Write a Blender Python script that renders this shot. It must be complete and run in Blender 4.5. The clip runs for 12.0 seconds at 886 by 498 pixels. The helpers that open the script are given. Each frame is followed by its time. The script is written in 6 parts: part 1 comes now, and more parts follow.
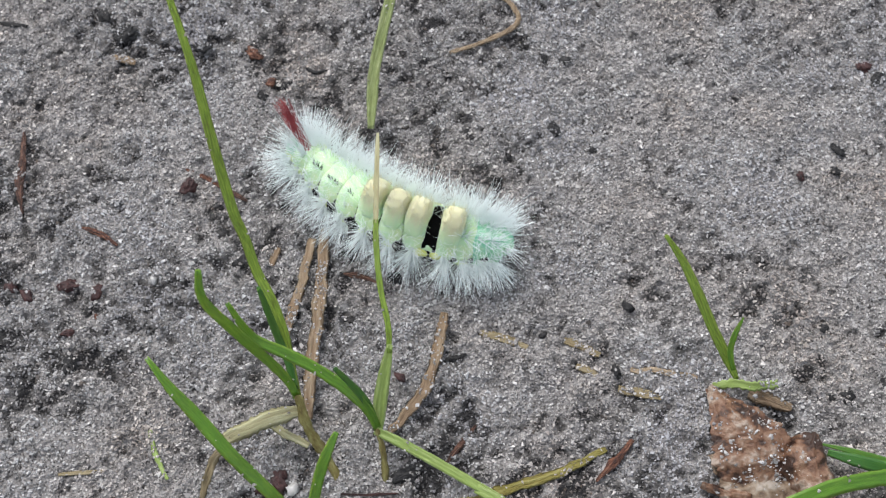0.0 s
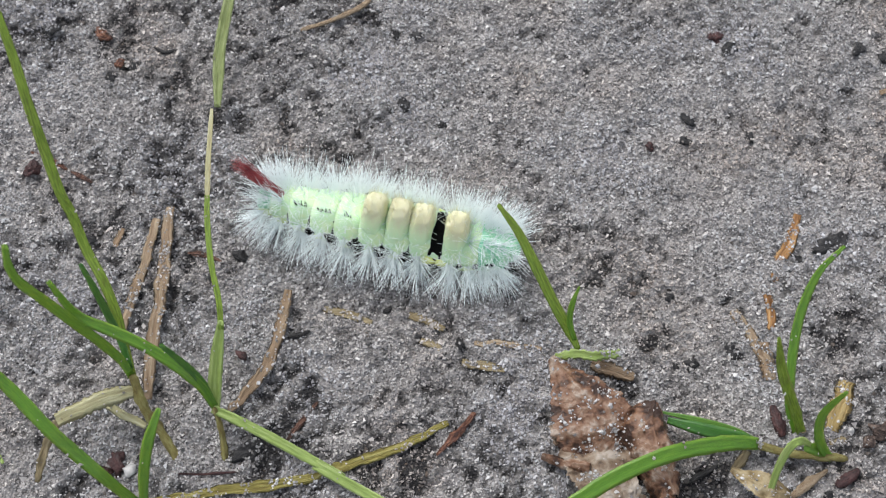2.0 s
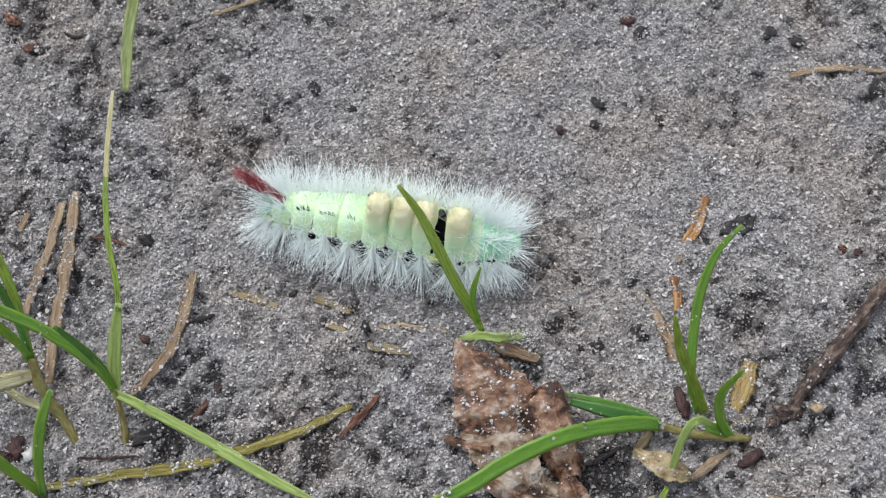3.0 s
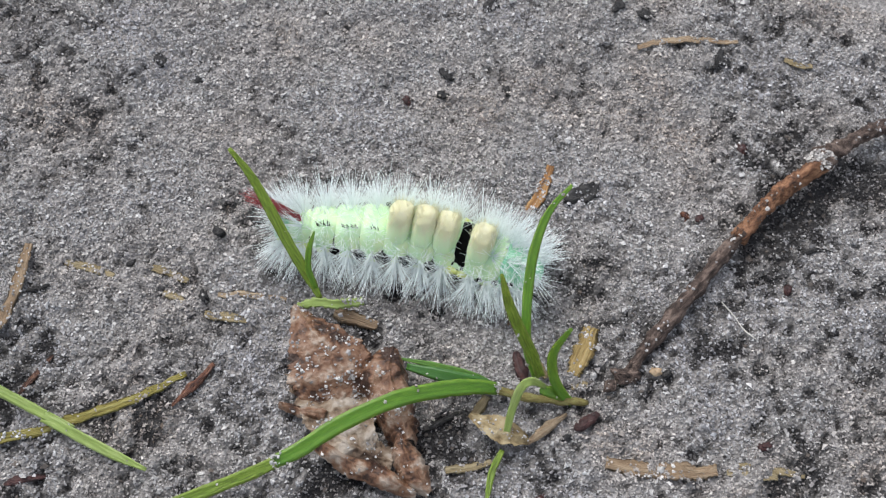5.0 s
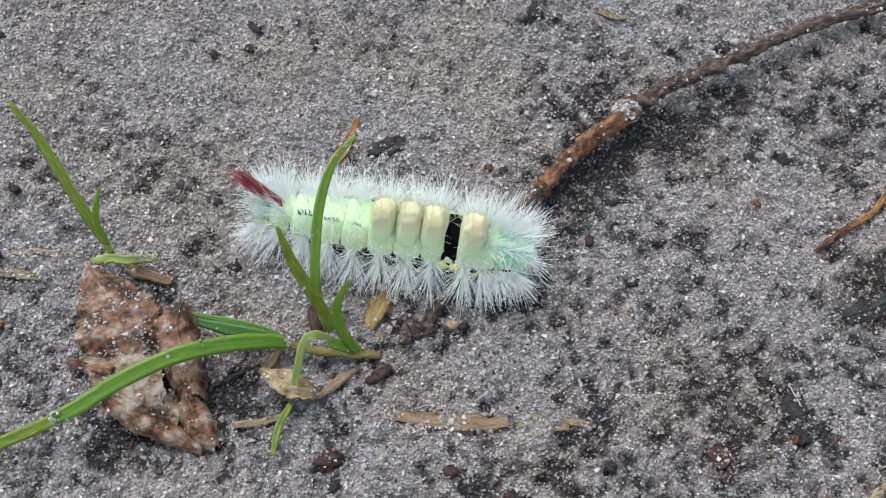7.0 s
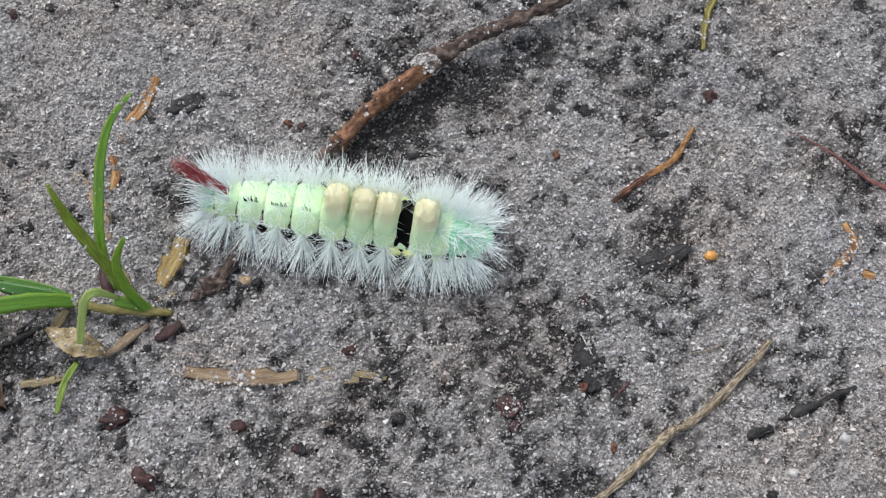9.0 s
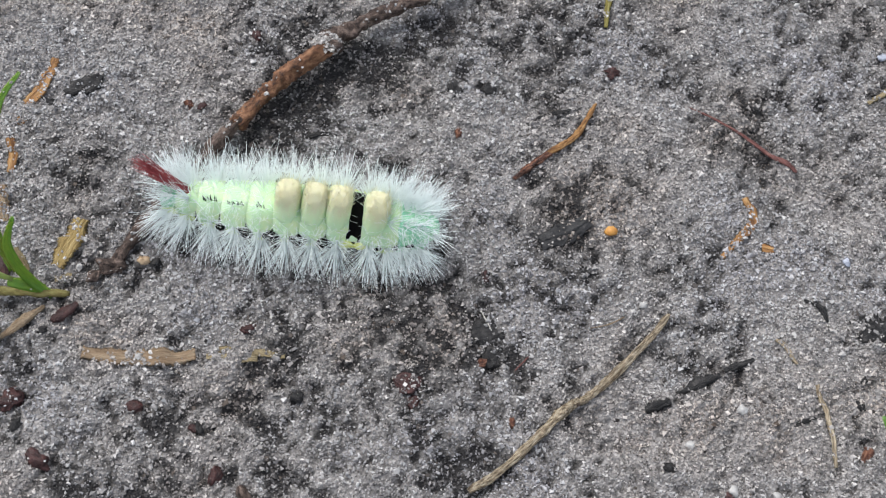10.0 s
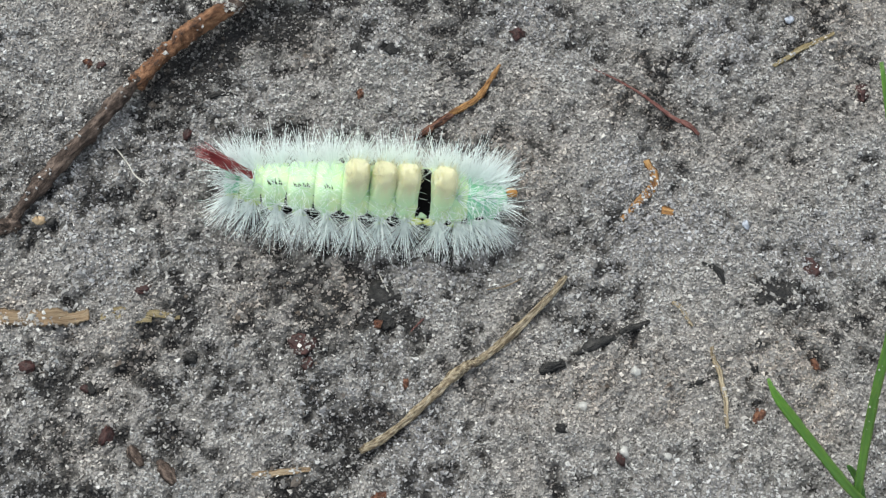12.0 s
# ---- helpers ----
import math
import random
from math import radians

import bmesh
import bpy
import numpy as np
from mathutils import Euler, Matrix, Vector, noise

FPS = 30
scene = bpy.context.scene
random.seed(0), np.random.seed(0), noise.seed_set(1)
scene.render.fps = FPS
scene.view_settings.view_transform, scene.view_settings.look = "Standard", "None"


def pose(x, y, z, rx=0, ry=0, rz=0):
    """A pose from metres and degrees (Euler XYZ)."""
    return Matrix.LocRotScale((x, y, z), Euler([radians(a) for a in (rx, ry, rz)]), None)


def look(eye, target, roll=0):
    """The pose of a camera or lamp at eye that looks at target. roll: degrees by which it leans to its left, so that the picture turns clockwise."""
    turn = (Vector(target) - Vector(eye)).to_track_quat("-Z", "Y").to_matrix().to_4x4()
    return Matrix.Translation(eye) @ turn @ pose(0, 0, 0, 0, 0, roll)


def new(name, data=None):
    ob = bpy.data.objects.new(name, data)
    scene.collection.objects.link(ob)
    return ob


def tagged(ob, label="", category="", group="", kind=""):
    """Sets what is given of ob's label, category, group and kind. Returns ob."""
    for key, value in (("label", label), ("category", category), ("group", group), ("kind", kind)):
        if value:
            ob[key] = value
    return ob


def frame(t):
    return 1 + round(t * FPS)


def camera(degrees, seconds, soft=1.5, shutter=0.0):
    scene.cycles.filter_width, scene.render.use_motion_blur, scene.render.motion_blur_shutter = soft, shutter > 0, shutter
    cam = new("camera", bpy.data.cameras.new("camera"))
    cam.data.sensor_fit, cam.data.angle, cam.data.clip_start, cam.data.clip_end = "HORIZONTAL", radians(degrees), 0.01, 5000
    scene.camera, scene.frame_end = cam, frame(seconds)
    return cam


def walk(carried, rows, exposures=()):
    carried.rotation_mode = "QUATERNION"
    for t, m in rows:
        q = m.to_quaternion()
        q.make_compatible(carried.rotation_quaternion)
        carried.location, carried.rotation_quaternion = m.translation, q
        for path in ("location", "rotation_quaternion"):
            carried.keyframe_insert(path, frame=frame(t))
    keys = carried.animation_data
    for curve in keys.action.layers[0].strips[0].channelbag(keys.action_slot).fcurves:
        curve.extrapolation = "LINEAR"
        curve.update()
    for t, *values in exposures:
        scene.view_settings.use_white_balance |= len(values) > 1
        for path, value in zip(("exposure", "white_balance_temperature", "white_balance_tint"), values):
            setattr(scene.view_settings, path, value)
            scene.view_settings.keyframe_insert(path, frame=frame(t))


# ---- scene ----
cam = camera(37.5, 12.0, soft=1.2)
cam.data.dof.use_dof, cam.data.dof.focus_distance, cam.data.dof.aperture_fstop = True, 0.170, 48.0
PATH = [
    (0.0, 0.01268, 0.01485, 0.16740, 24.824, 0.938, -1.406),
    (0.5, 0.01700, 0.01454, 0.16698, 25.006, 0.985, -1.818),
    (1.0, 0.02124, 0.01354, 0.16560, 24.825, 0.744, -2.084),
    (1.5, 0.02616, 0.01319, 0.16563, 24.595, 0.625, -2.460),
    (2.0, 0.03078, 0.01121, 0.16419, 24.974, 0.502, -2.899),
    (2.5, 0.03646, 0.00980, 0.16279, 25.185, 0.314, -3.398),
    (3.0, 0.04070, 0.00803, 0.16218, 25.263, -0.184, -3.456),
    (3.2, 0.04290, 0.00907, 0.16302, 25.102, -0.346, -3.624),
    (4.8, 0.05369, 0.00098, 0.15855, 26.619, -1.935, -4.683),
    (5.0, 0.05468, 0.00035, 0.15779, 26.482, -2.073, -4.784),
    (5.5, 0.06092, -0.00035, 0.15764, 26.076, -2.197, -5.126),
    (6.0, 0.06663, -0.00116, 0.15726, 25.718, -2.416, -5.167),
    (6.5, 0.07420, -0.00182, 0.15765, 25.478, -2.837, -5.434),
    (7.0, 0.07714, -0.00267, 0.15725, 24.988, -3.030, -5.931),
    (7.5, 0.08519, -0.00349, 0.15778, 24.370, -3.127, -6.257),
    (7.7, 0.08882, -0.00378, 0.15815, 24.210, -3.219, -6.418),
    (9.3, 0.10160, -0.00924, 0.15838, 23.615, -4.319, -7.825),
    (9.5, 0.10318, -0.01058, 0.15772, 23.923, -4.670, -8.106),
    (10.0, 0.10868, -0.01060, 0.15817, 23.548, -4.743, -8.587),
    (10.5, 0.11282, -0.01228, 0.15770, 23.253, -5.095, -8.649),
    (11.0, 0.11600, -0.01287, 0.15633, 22.178, -5.180, -8.616),
    (11.5, 0.11560, -0.01195, 0.15764, 22.061, -5.307, -8.693),
    (12.0, 0.11957, -0.01157, 0.15959, 21.601, -5.576, -8.701),
]
walk(cam, [(t, pose(x, y, z, rx, ry, rz)) for t, x, y, z, rx, ry, rz in PATH],
     [(0.0, 0.84, 6500, 10), (2.5, 0.84, 6500, 10), (6.5, 0.81, 6500, 10), (9.5, 0.80, 6500, 10), (10.5, 0.86, 6500, 10), (11.2, 0.91, 6500, 10), (11.7, 0.91, 6500, 10), (11.9, 0.84, 6680, 2.5), (12.0, 0.84, 6680, 2.5)])

# ---- world, light ----
world = bpy.data.worlds.new("overcast_sky")
scene.world = world
world.use_nodes = True
wn = world.node_tree.nodes
sky = wn.new("ShaderNodeTexSky")
sky.sky_type, sky.sun_disc = "NISHITA", False
sky.sun_elevation, sky.sun_rotation = radians(58), radians(-30)
sky.air_density, sky.dust_density, sky.ozone_density = 1.0, 2.0, 1.0
grey = wn.new("ShaderNodeHueSaturation")
grey.inputs["Saturation"].default_value = 0.42
world.node_tree.links.new(sky.outputs[0], grey.inputs["Color"])
world.node_tree.links.new(grey.outputs[0], wn["Background"].inputs[0])
wn["Background"].inputs[1].default_value = 0.13
sun_data = bpy.data.lights.new("sun", "SUN")
sun_data.energy, sun_data.angle, sun_data.color = 1.2, radians(35), (1.0, 0.985, 0.96)
sun = new("sun", sun_data)
sun.matrix_world = look((-0.32, 0.54, 1.0), (0, 0, 0))

MM = 0.001


# ---- materials ----
def material(name, rough=0.6, spec=0.4):
    m = bpy.data.materials.new(name)
    m.use_nodes = True
    b = m.node_tree.nodes["Principled BSDF"]
    b.inputs["Roughness"].default_value = rough
    b.inputs["Specular IOR Level"].default_value = spec
    return m, m.node_tree.nodes, m.node_tree.links, b


def ramp(nodes, stops):
    r = nodes.new("ShaderNodeValToRGB")
    e = r.color_ramp.elements
    while len(e) < len(stops):
        e.new(0.5)
    for k, (p, c) in zip(e, stops):
        k.position, k.color = p, (*c, 1)
    return r


def noise_tex(nodes, links, scale, detail=4, coords="Object", stretch=(1, 1, 1)):
    if coords == "Grain":
        c = nodes.new("ShaderNodeAttribute")
        c.attribute_name, coords = "grain", "Vector"
    else:
        c = nodes.new("ShaderNodeTexCoord")
    mp = nodes.new("ShaderNodeMapping")
    mp.inputs["Scale"].default_value = stretch
    n = nodes.new("ShaderNodeTexNoise")
    n.inputs["Scale"].default_value, n.inputs["Detail"].default_value = scale, detail
    links.new(c.outputs[coords], mp.inputs[0])
    links.new(mp.outputs[0], n.inputs["Vector"])
    return n


def bump(nodes, links, b, height, strength, distance):
    k = nodes.new("ShaderNodeBump")
    k.inputs["Strength"].default_value, k.inputs["Distance"].default_value = strength, distance
    links.new(height, k.inputs["Height"])
    links.new(k.outputs[0], b.inputs["Normal"])


def mottled(name, colours, scale=700, rough=0.6, spec=0.4, stretch=(1, 1, 1), relief=0.5, depth=0.0002, sss=0.0, island=0.0, coords="Object", contrast=1.3):
    """Colour that wanders between a few stops, at two scales, with fine relief."""
    m, nodes, links, b = material(name, rough, spec)
    a = noise_tex(nodes, links, scale, 6, coords, stretch)
    f = noise_tex(nodes, links, scale * 4, 3, coords, stretch)
    mix = nodes.new("ShaderNodeMath")
    mix.operation = "MULTIPLY_ADD"
    mix.inputs[1].default_value = 0.35
    links.new(f.outputs["Fac"], mix.inputs[0])
    sc = nodes.new("ShaderNodeMath")
    sc.operation = "MULTIPLY_ADD"
    sc.inputs[1].default_value, sc.inputs[2].default_value = contrast, 0.32 - contrast / 2
    links.new(a.outputs["Fac"], sc.inputs[0])
    links.new(sc.outputs[0], mix.inputs[2])
    last = mix.outputs[0]
    if island:
        g = nodes.new("ShaderNodeObjectInfo")
        ad = nodes.new("ShaderNodeMath")
        ad.operation = "MULTIPLY_ADD"
        ad.inputs[1].default_value = island
        links.new(g.outputs["Random"], ad.inputs[0])
        links.new(last, ad.inputs[2])
        last = ad.outputs[0]
    n = len(colours)
    r = ramp(nodes, [(0.15 + 0.7 * i / max(1, n - 1), c) for i, c in enumerate(colours)])
    links.new(last, r.inputs[0])
    links.new(r.outputs[0], b.inputs["Base Color"])
    if sss:
        b.inputs["Subsurface Weight"].default_value = sss
        b.inputs["Subsurface Radius"].default_value = (1.0, 1.0, 0.6)
        b.inputs["Subsurface Scale"].default_value = 0.0012
    bump(nodes, links, b, mix.outputs[0], relief, depth)
    return m


def grains_material(name, stops, rough, spec, clear=0.0):
    m, nodes, links, b = material(name, rough, spec)
    b.inputs["Transmission Weight"].default_value = clear
    b.inputs["IOR"].default_value = 1.5
    g = nodes.new("ShaderNodeNewGeometry")
    r = ramp(nodes, stops)
    links.new(g.outputs["Random Per Island"], r.inputs[0])
    n = noise_tex(nodes, links, 2600, 3)
    mx = nodes.new("ShaderNodeMix")
    mx.data_type, mx.blend_type = "RGBA", "MULTIPLY"
    mx.inputs["Factor"].default_value = 0.5
    r2 = ramp(nodes, [(0.3, (0.7, 0.69, 0.68)), (0.65, (1, 1, 1))])
    links.new(n.outputs["Fac"], r2.inputs[0])
    links.new(r.outputs[0], mx.inputs["A"])
    links.new(r2.outputs[0], mx.inputs["B"])
    tint = noise_tex(nodes, links, 55, 4)
    r3 = ramp(nodes, [(0.32, (0.96, 0.965, 1.02)), (0.47, (1, 1, 1)), (0.58, (1.0, 0.94, 0.89)), (0.70, (0.97, 0.85, 0.75))])
    links.new(tint.outputs["Fac"], r3.inputs[0])
    mt = nodes.new("ShaderNodeMix")
    mt.data_type, mt.blend_type = "RGBA", "MULTIPLY"
    mt.inputs["Factor"].default_value = 0.9
    links.new(mx.outputs["Result"], mt.inputs["A"])
    links.new(r3.outputs[0], mt.inputs["B"])
    # grains darken by the soil mask: damp plus painted twig and leaf shade
    wet_shade = nodes.new("ShaderNodeAttribute")
    wet_shade.attribute_name = "damp_shade"
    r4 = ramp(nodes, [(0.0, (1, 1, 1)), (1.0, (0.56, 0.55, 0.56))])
    links.new(wet_shade.outputs["Fac"], r4.inputs[0])
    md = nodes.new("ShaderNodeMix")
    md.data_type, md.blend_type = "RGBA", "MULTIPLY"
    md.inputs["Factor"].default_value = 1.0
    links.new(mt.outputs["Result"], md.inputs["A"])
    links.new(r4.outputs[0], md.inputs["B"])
    links.new(md.outputs["Result"], b.inputs["Base Color"])
    return m


def ground_material():
    m, nodes, links, b = material("packed_sandy_soil", 0.8, 0.3)
    # soil tone follows the mask of damp and painted shade
    damp_shade = nodes.new("ShaderNodeAttribute")
    damp_shade.attribute_name = "damp_shade"
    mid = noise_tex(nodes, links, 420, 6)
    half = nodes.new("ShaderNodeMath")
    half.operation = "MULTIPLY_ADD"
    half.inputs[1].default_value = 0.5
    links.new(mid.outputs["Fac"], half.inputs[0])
    links.new(damp_shade.outputs["Fac"], half.inputs[2])
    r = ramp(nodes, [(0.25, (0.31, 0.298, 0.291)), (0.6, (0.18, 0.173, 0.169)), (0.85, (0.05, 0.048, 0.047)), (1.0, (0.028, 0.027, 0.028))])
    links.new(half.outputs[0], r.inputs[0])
    c = nodes.new("ShaderNodeTexCoord")
    v = nodes.new("ShaderNodeTexVoronoi")
    v.inputs["Scale"].default_value = 2600
    links.new(c.outputs["Object"], v.inputs["Vector"])
    tone = ramp(nodes, [(0.0, (0.6, 0.59, 0.58)), (0.6, (0.95, 0.94, 0.93)), (1.0, (1.35, 1.34, 1.32))])
    sep = nodes.new("ShaderNodeSeparateColor")
    links.new(v.outputs["Color"], sep.inputs[0])
    links.new(sep.outputs[0], tone.inputs[0])
    mx = nodes.new("ShaderNodeMix")
    mx.data_type, mx.blend_type = "RGBA", "MULTIPLY"
    mx.inputs["Factor"].default_value = 1.0
    links.new(r.outputs[0], mx.inputs["A"])
    links.new(tone.outputs[0], mx.inputs["B"])
    links.new(mx.outputs["Result"], b.inputs["Base Color"])
    bump(nodes, links, b, v.outputs["Distance"], 0.9, 0.0004)
    return m


M_GROUND = ground_material()
M_QUARTZ = grains_material("quartz_grains", [(0.0, (0.15, 0.145, 0.143)), (0.2, (0.31, 0.30, 0.295)), (0.55, (0.47, 0.457, 0.451)), (0.88, (0.63, 0.616, 0.608)), (1.0, (0.76, 0.75, 0.745))], 0.34, 0.5, 0.2)
M_GREY = grains_material("grey_grains", [(0.0, (0.07, 0.067, 0.066)), (0.5, (0.14, 0.134, 0.13)), (0.9, (0.22, 0.212, 0.206)), (1.0, (0.36, 0.35, 0.34))], 0.35, 0.5)
M_HUMUS = grains_material("humus_crumbs", [(0.0, (0.018, 0.016, 0.016)), (0.6, (0.06, 0.055, 0.052)), (1.0, (0.13, 0.11, 0.095))], 0.7, 0.3)
M_GRASS = mottled("fresh_grass", [(0.038, 0.105, 0.007), (0.073, 0.19, 0.010), (0.135, 0.265, 0.022)], 4.0, 0.42, 0.5, (1, 1, 1), 0.4, 0.0001, 0.2, coords="Grain", contrast=0.85)
M_GRASS_DARK = mottled("deep_green_grass", [(0.018, 0.075, 0.012), (0.03, 0.115, 0.015), (0.06, 0.18, 0.025)], 2.2, 0.42, 0.5, (1, 1, 1), 0.35, 0.0001, 0.15, coords="Grain", contrast=0.7)
M_GRASS_DEEP = mottled("mid_green_grass", [(0.03, 0.10, 0.012), (0.06, 0.165, 0.016), (0.11, 0.24, 0.025)], 2.2, 0.42, 0.5, (1, 1, 1), 0.35, 0.0001, 0.15, coords="Grain", contrast=0.7)
M_GRASS_OLIVE = mottled("olive_grass", [(0.07, 0.095, 0.012), (0.115, 0.195, 0.015), (0.19, 0.275, 0.035)], 5.5, 0.5, 0.4, (1, 1, 1), 0.6, 0.0001, 0.2, coords="Grain", contrast=1.6)
M_GRASS_PALE = mottled("yellowing_grass", [(0.155, 0.215, 0.05), (0.225, 0.315, 0.075), (0.33, 0.41, 0.15)], 2.4, 0.55, 0.4, (1, 1, 1), 0.6, 0.0001, 0.15, coords="Grain", contrast=1.6)
M_GRASS_STRAW = mottled("pale_olive_grass", [(0.13, 0.15, 0.05), (0.21, 0.26, 0.09), (0.32, 0.36, 0.17)], 4.0, 0.55, 0.4, (1, 1, 1), 0.6, 0.0001, 0.15, coords="Grain", contrast=1.6)
M_SERE = mottled("half_dry_leaf", [(0.23, 0.19, 0.10), (0.36, 0.34, 0.19), (0.49, 0.47, 0.32)], 2.2, 0.75, 0.25, (1, 1, 1), 0.9, 0.0002, coords="Grain", contrast=1.2)
M_STEM = mottled("brownish_stem", [(0.10, 0.072, 0.025), (0.185, 0.16, 0.052), (0.27, 0.265, 0.11)], 2.0, 0.7, 0.3, (1, 1, 1), 0.9, 0.0002, coords="Grain", contrast=1.2)
M_STRAW = mottled("dry_straw", [(0.12, 0.078, 0.047), (0.235, 0.165, 0.105), (0.36, 0.285, 0.195)], 2.2, 0.85, 0.2, (1, 1, 1), 1.0, 0.0003, 0, 0.2, coords="Grain", contrast=1.3)
M_STRAW_OLIVE = mottled("weathered_straw", [(0.12, 0.09, 0.05), (0.215, 0.17, 0.095), (0.32, 0.27, 0.17)], 2.2, 0.85, 0.2, (1, 1, 1), 1.0, 0.0003, 0, 0.2, coords="Grain", contrast=1.2)
M_DRY = mottled("grey_tan_stem", [(0.15, 0.11, 0.07), (0.36, 0.29, 0.195), (0.56, 0.48, 0.36)], 2.6, 0.7, 0.3, (1, 1, 1), 1.0, 0.0004, coords="Grain", contrast=2.4)
M_BARK = mottled("reddish_bark", [(0.026, 0.014, 0.011), (0.095, 0.042, 0.028), (0.21, 0.11, 0.073)], 2.0, 0.6, 0.45, (1, 1, 1), 1.0, 0.0004, 0, 0.2, coords="Grain", contrast=2.4)
M_TWIG = mottled("twig_bark", [(0.03, 0.022, 0.019), (0.082, 0.058, 0.048), (0.20, 0.15, 0.125)], 1.7, 0.75, 0.25, (1, 1, 1), 1.0, 0.0004, coords="Grain", contrast=2.0)
M_TWIG_RED = mottled("russet_twig_bark", [(0.04, 0.022, 0.016), (0.17, 0.08, 0.042), (0.32, 0.17, 0.095)], 1.7, 0.7, 0.3, (1, 1, 1), 1.0, 0.0004, coords="Grain", contrast=2.0)
M_CHAR = mottled("black_charred_wood", [(0.008, 0.008, 0.009), (0.022, 0.021, 0.021), (0.05, 0.047, 0.046)], 1.8, 0.65, 0.35, (1, 1, 1), 0.9, 0.0003, coords="Grain", contrast=2.0)
M_MAROON = mottled("maroon_scale", [(0.015, 0.007, 0.007), (0.04, 0.014, 0.013), (0.085, 0.032, 0.028)], 1.8, 0.5, 0.4, (1, 1, 1), 0.8, 0.0003, coords="Grain")
M_RUSSET = mottled("russet_chip", [(0.04, 0.015, 0.01), (0.125, 0.046, 0.026), (0.25, 0.115, 0.068)], 1.8, 0.5, 0.45, (1, 1, 1), 1.0, 0.0004, 0, 0.15, coords="Grain", contrast=2.4)
M_ORANGE = mottled("orange_grain", [(0.42, 0.17, 0.03), (0.55, 0.27, 0.06), (0.6, 0.36, 0.13)], 500, 0.4, 0.5, (1, 1, 1), 0.5, 0.0002)
M_WHITE = mottled("milky_quartz", [(0.30, 0.29, 0.28), (0.42, 0.41, 0.395), (0.55, 0.54, 0.525)], 500, 0.35, 0.5, (1, 1, 1), 0.5, 0.0002)
M_BLUE = mottled("bluish_quartz", [(0.33, 0.36, 0.42), (0.45, 0.48, 0.56), (0.6, 0.62, 0.68)], 500, 0.35, 0.5, (1, 1, 1), 0.5, 0.0002)
M_TAN = mottled("tan_pebble", [(0.28, 0.19, 0.11), (0.4, 0.29, 0.18), (0.5, 0.4, 0.27)], 500, 0.5, 0.4, (1, 1, 1), 0.5, 0.0002)
M_REDSTEM = mottled("dull_red_stem", [(0.05, 0.018, 0.016), (0.14, 0.055, 0.048), (0.24, 0.13, 0.11)], 2.0, 0.6, 0.3, (1, 1, 1), 0.7, 0.0002, coords="Grain")
M_LEAF = mottled("dead_brown_leaf", [(0.04, 0.02, 0.013), (0.125, 0.06, 0.033), (0.19, 0.102, 0.06), (0.24, 0.155, 0.105), (0.34, 0.275, 0.22)], 330, 0.5, 0.4, (1, 1, 1), 1.0, 0.0004, contrast=3.0)
M_LEAF_GREY = mottled("bleached_dead_leaf", [(0.07, 0.045, 0.03), (0.18, 0.125, 0.083), (0.27, 0.215, 0.16), (0.36, 0.315, 0.265)], 330, 0.6, 0.3, (1, 1, 1), 1.0, 0.0004, contrast=3.0)
M_NEEDLE = mottled("orange_brown_needle", [(0.13, 0.055, 0.018), (0.30, 0.15, 0.05), (0.43, 0.26, 0.11)], 2.0, 0.6, 0.35, (1, 1, 1), 0.8, 0.0003, coords="Grain", contrast=2.0)
M_HUSK = mottled("dry_tan_husk", [(0.12, 0.085, 0.04), (0.27, 0.21, 0.115), (0.40, 0.34, 0.22)], 400, 0.75, 0.25, (1, 1, 1), 1.0, 0.0003, contrast=2.2)
M_SLATE = mottled("charred_flake", [(0.008, 0.008, 0.009), (0.02, 0.02, 0.021), (0.045, 0.044, 0.045)], 600, 0.6, 0.35, (1, 1, 1), 0.8, 0.0003)
M_NEEDLE_PALE = mottled("yellow_tan_straw", [(0.14, 0.09, 0.03), (0.30, 0.215, 0.085), (0.42, 0.33, 0.16)], 2.2, 0.8, 0.25, (1, 1, 1), 1.0, 0.0003, coords="Grain", contrast=1.6)
M_STRAW_GREEN = mottled("olive_yellow_straw", [(0.11, 0.085, 0.025), (0.22, 0.19, 0.05), (0.33, 0.30, 0.12)], 2.4, 0.75, 0.25, (1, 1, 1), 1.0, 0.0003, coords="Grain", contrast=1.8)
M_FIBRE = mottled("pale_fibre", [(0.45, 0.43, 0.38), (0.55, 0.53, 0.48), (0.65, 0.63, 0.58)], 900, 0.6, 0.3)
M_LIME = mottled("lime_skin", [(0.51, 0.75, 0.49), (0.59, 0.78, 0.48), (0.68, 0.79, 0.42)], 420, 0.5, 0.35, (1, 1, 1), 0.3, 0.0002, 0.35)
M_MINT = mottled("mint_skin", [(0.20, 0.60, 0.39), (0.33, 0.68, 0.44), (0.50, 0.75, 0.45)], 420, 0.5, 0.35, (1, 1, 1), 0.3, 0.0002, 0.35)
M_VELVET = mottled("black_velvet", [(0.002, 0.002, 0.002), (0.004, 0.004, 0.004), (0.008, 0.008, 0.008)], 900, 0.95, 0.05)
M_WART = mottled("yellowish_wart", [(0.60, 0.74, 0.28), (0.68, 0.80, 0.33), (0.74, 0.84, 0.4)], 600, 0.5, 0.3)
M_YELLOW = mottled("yellow_wart", [(0.58, 0.66, 0.18), (0.68, 0.73, 0.22), (0.75, 0.78, 0.3)], 600, 0.5, 0.3)


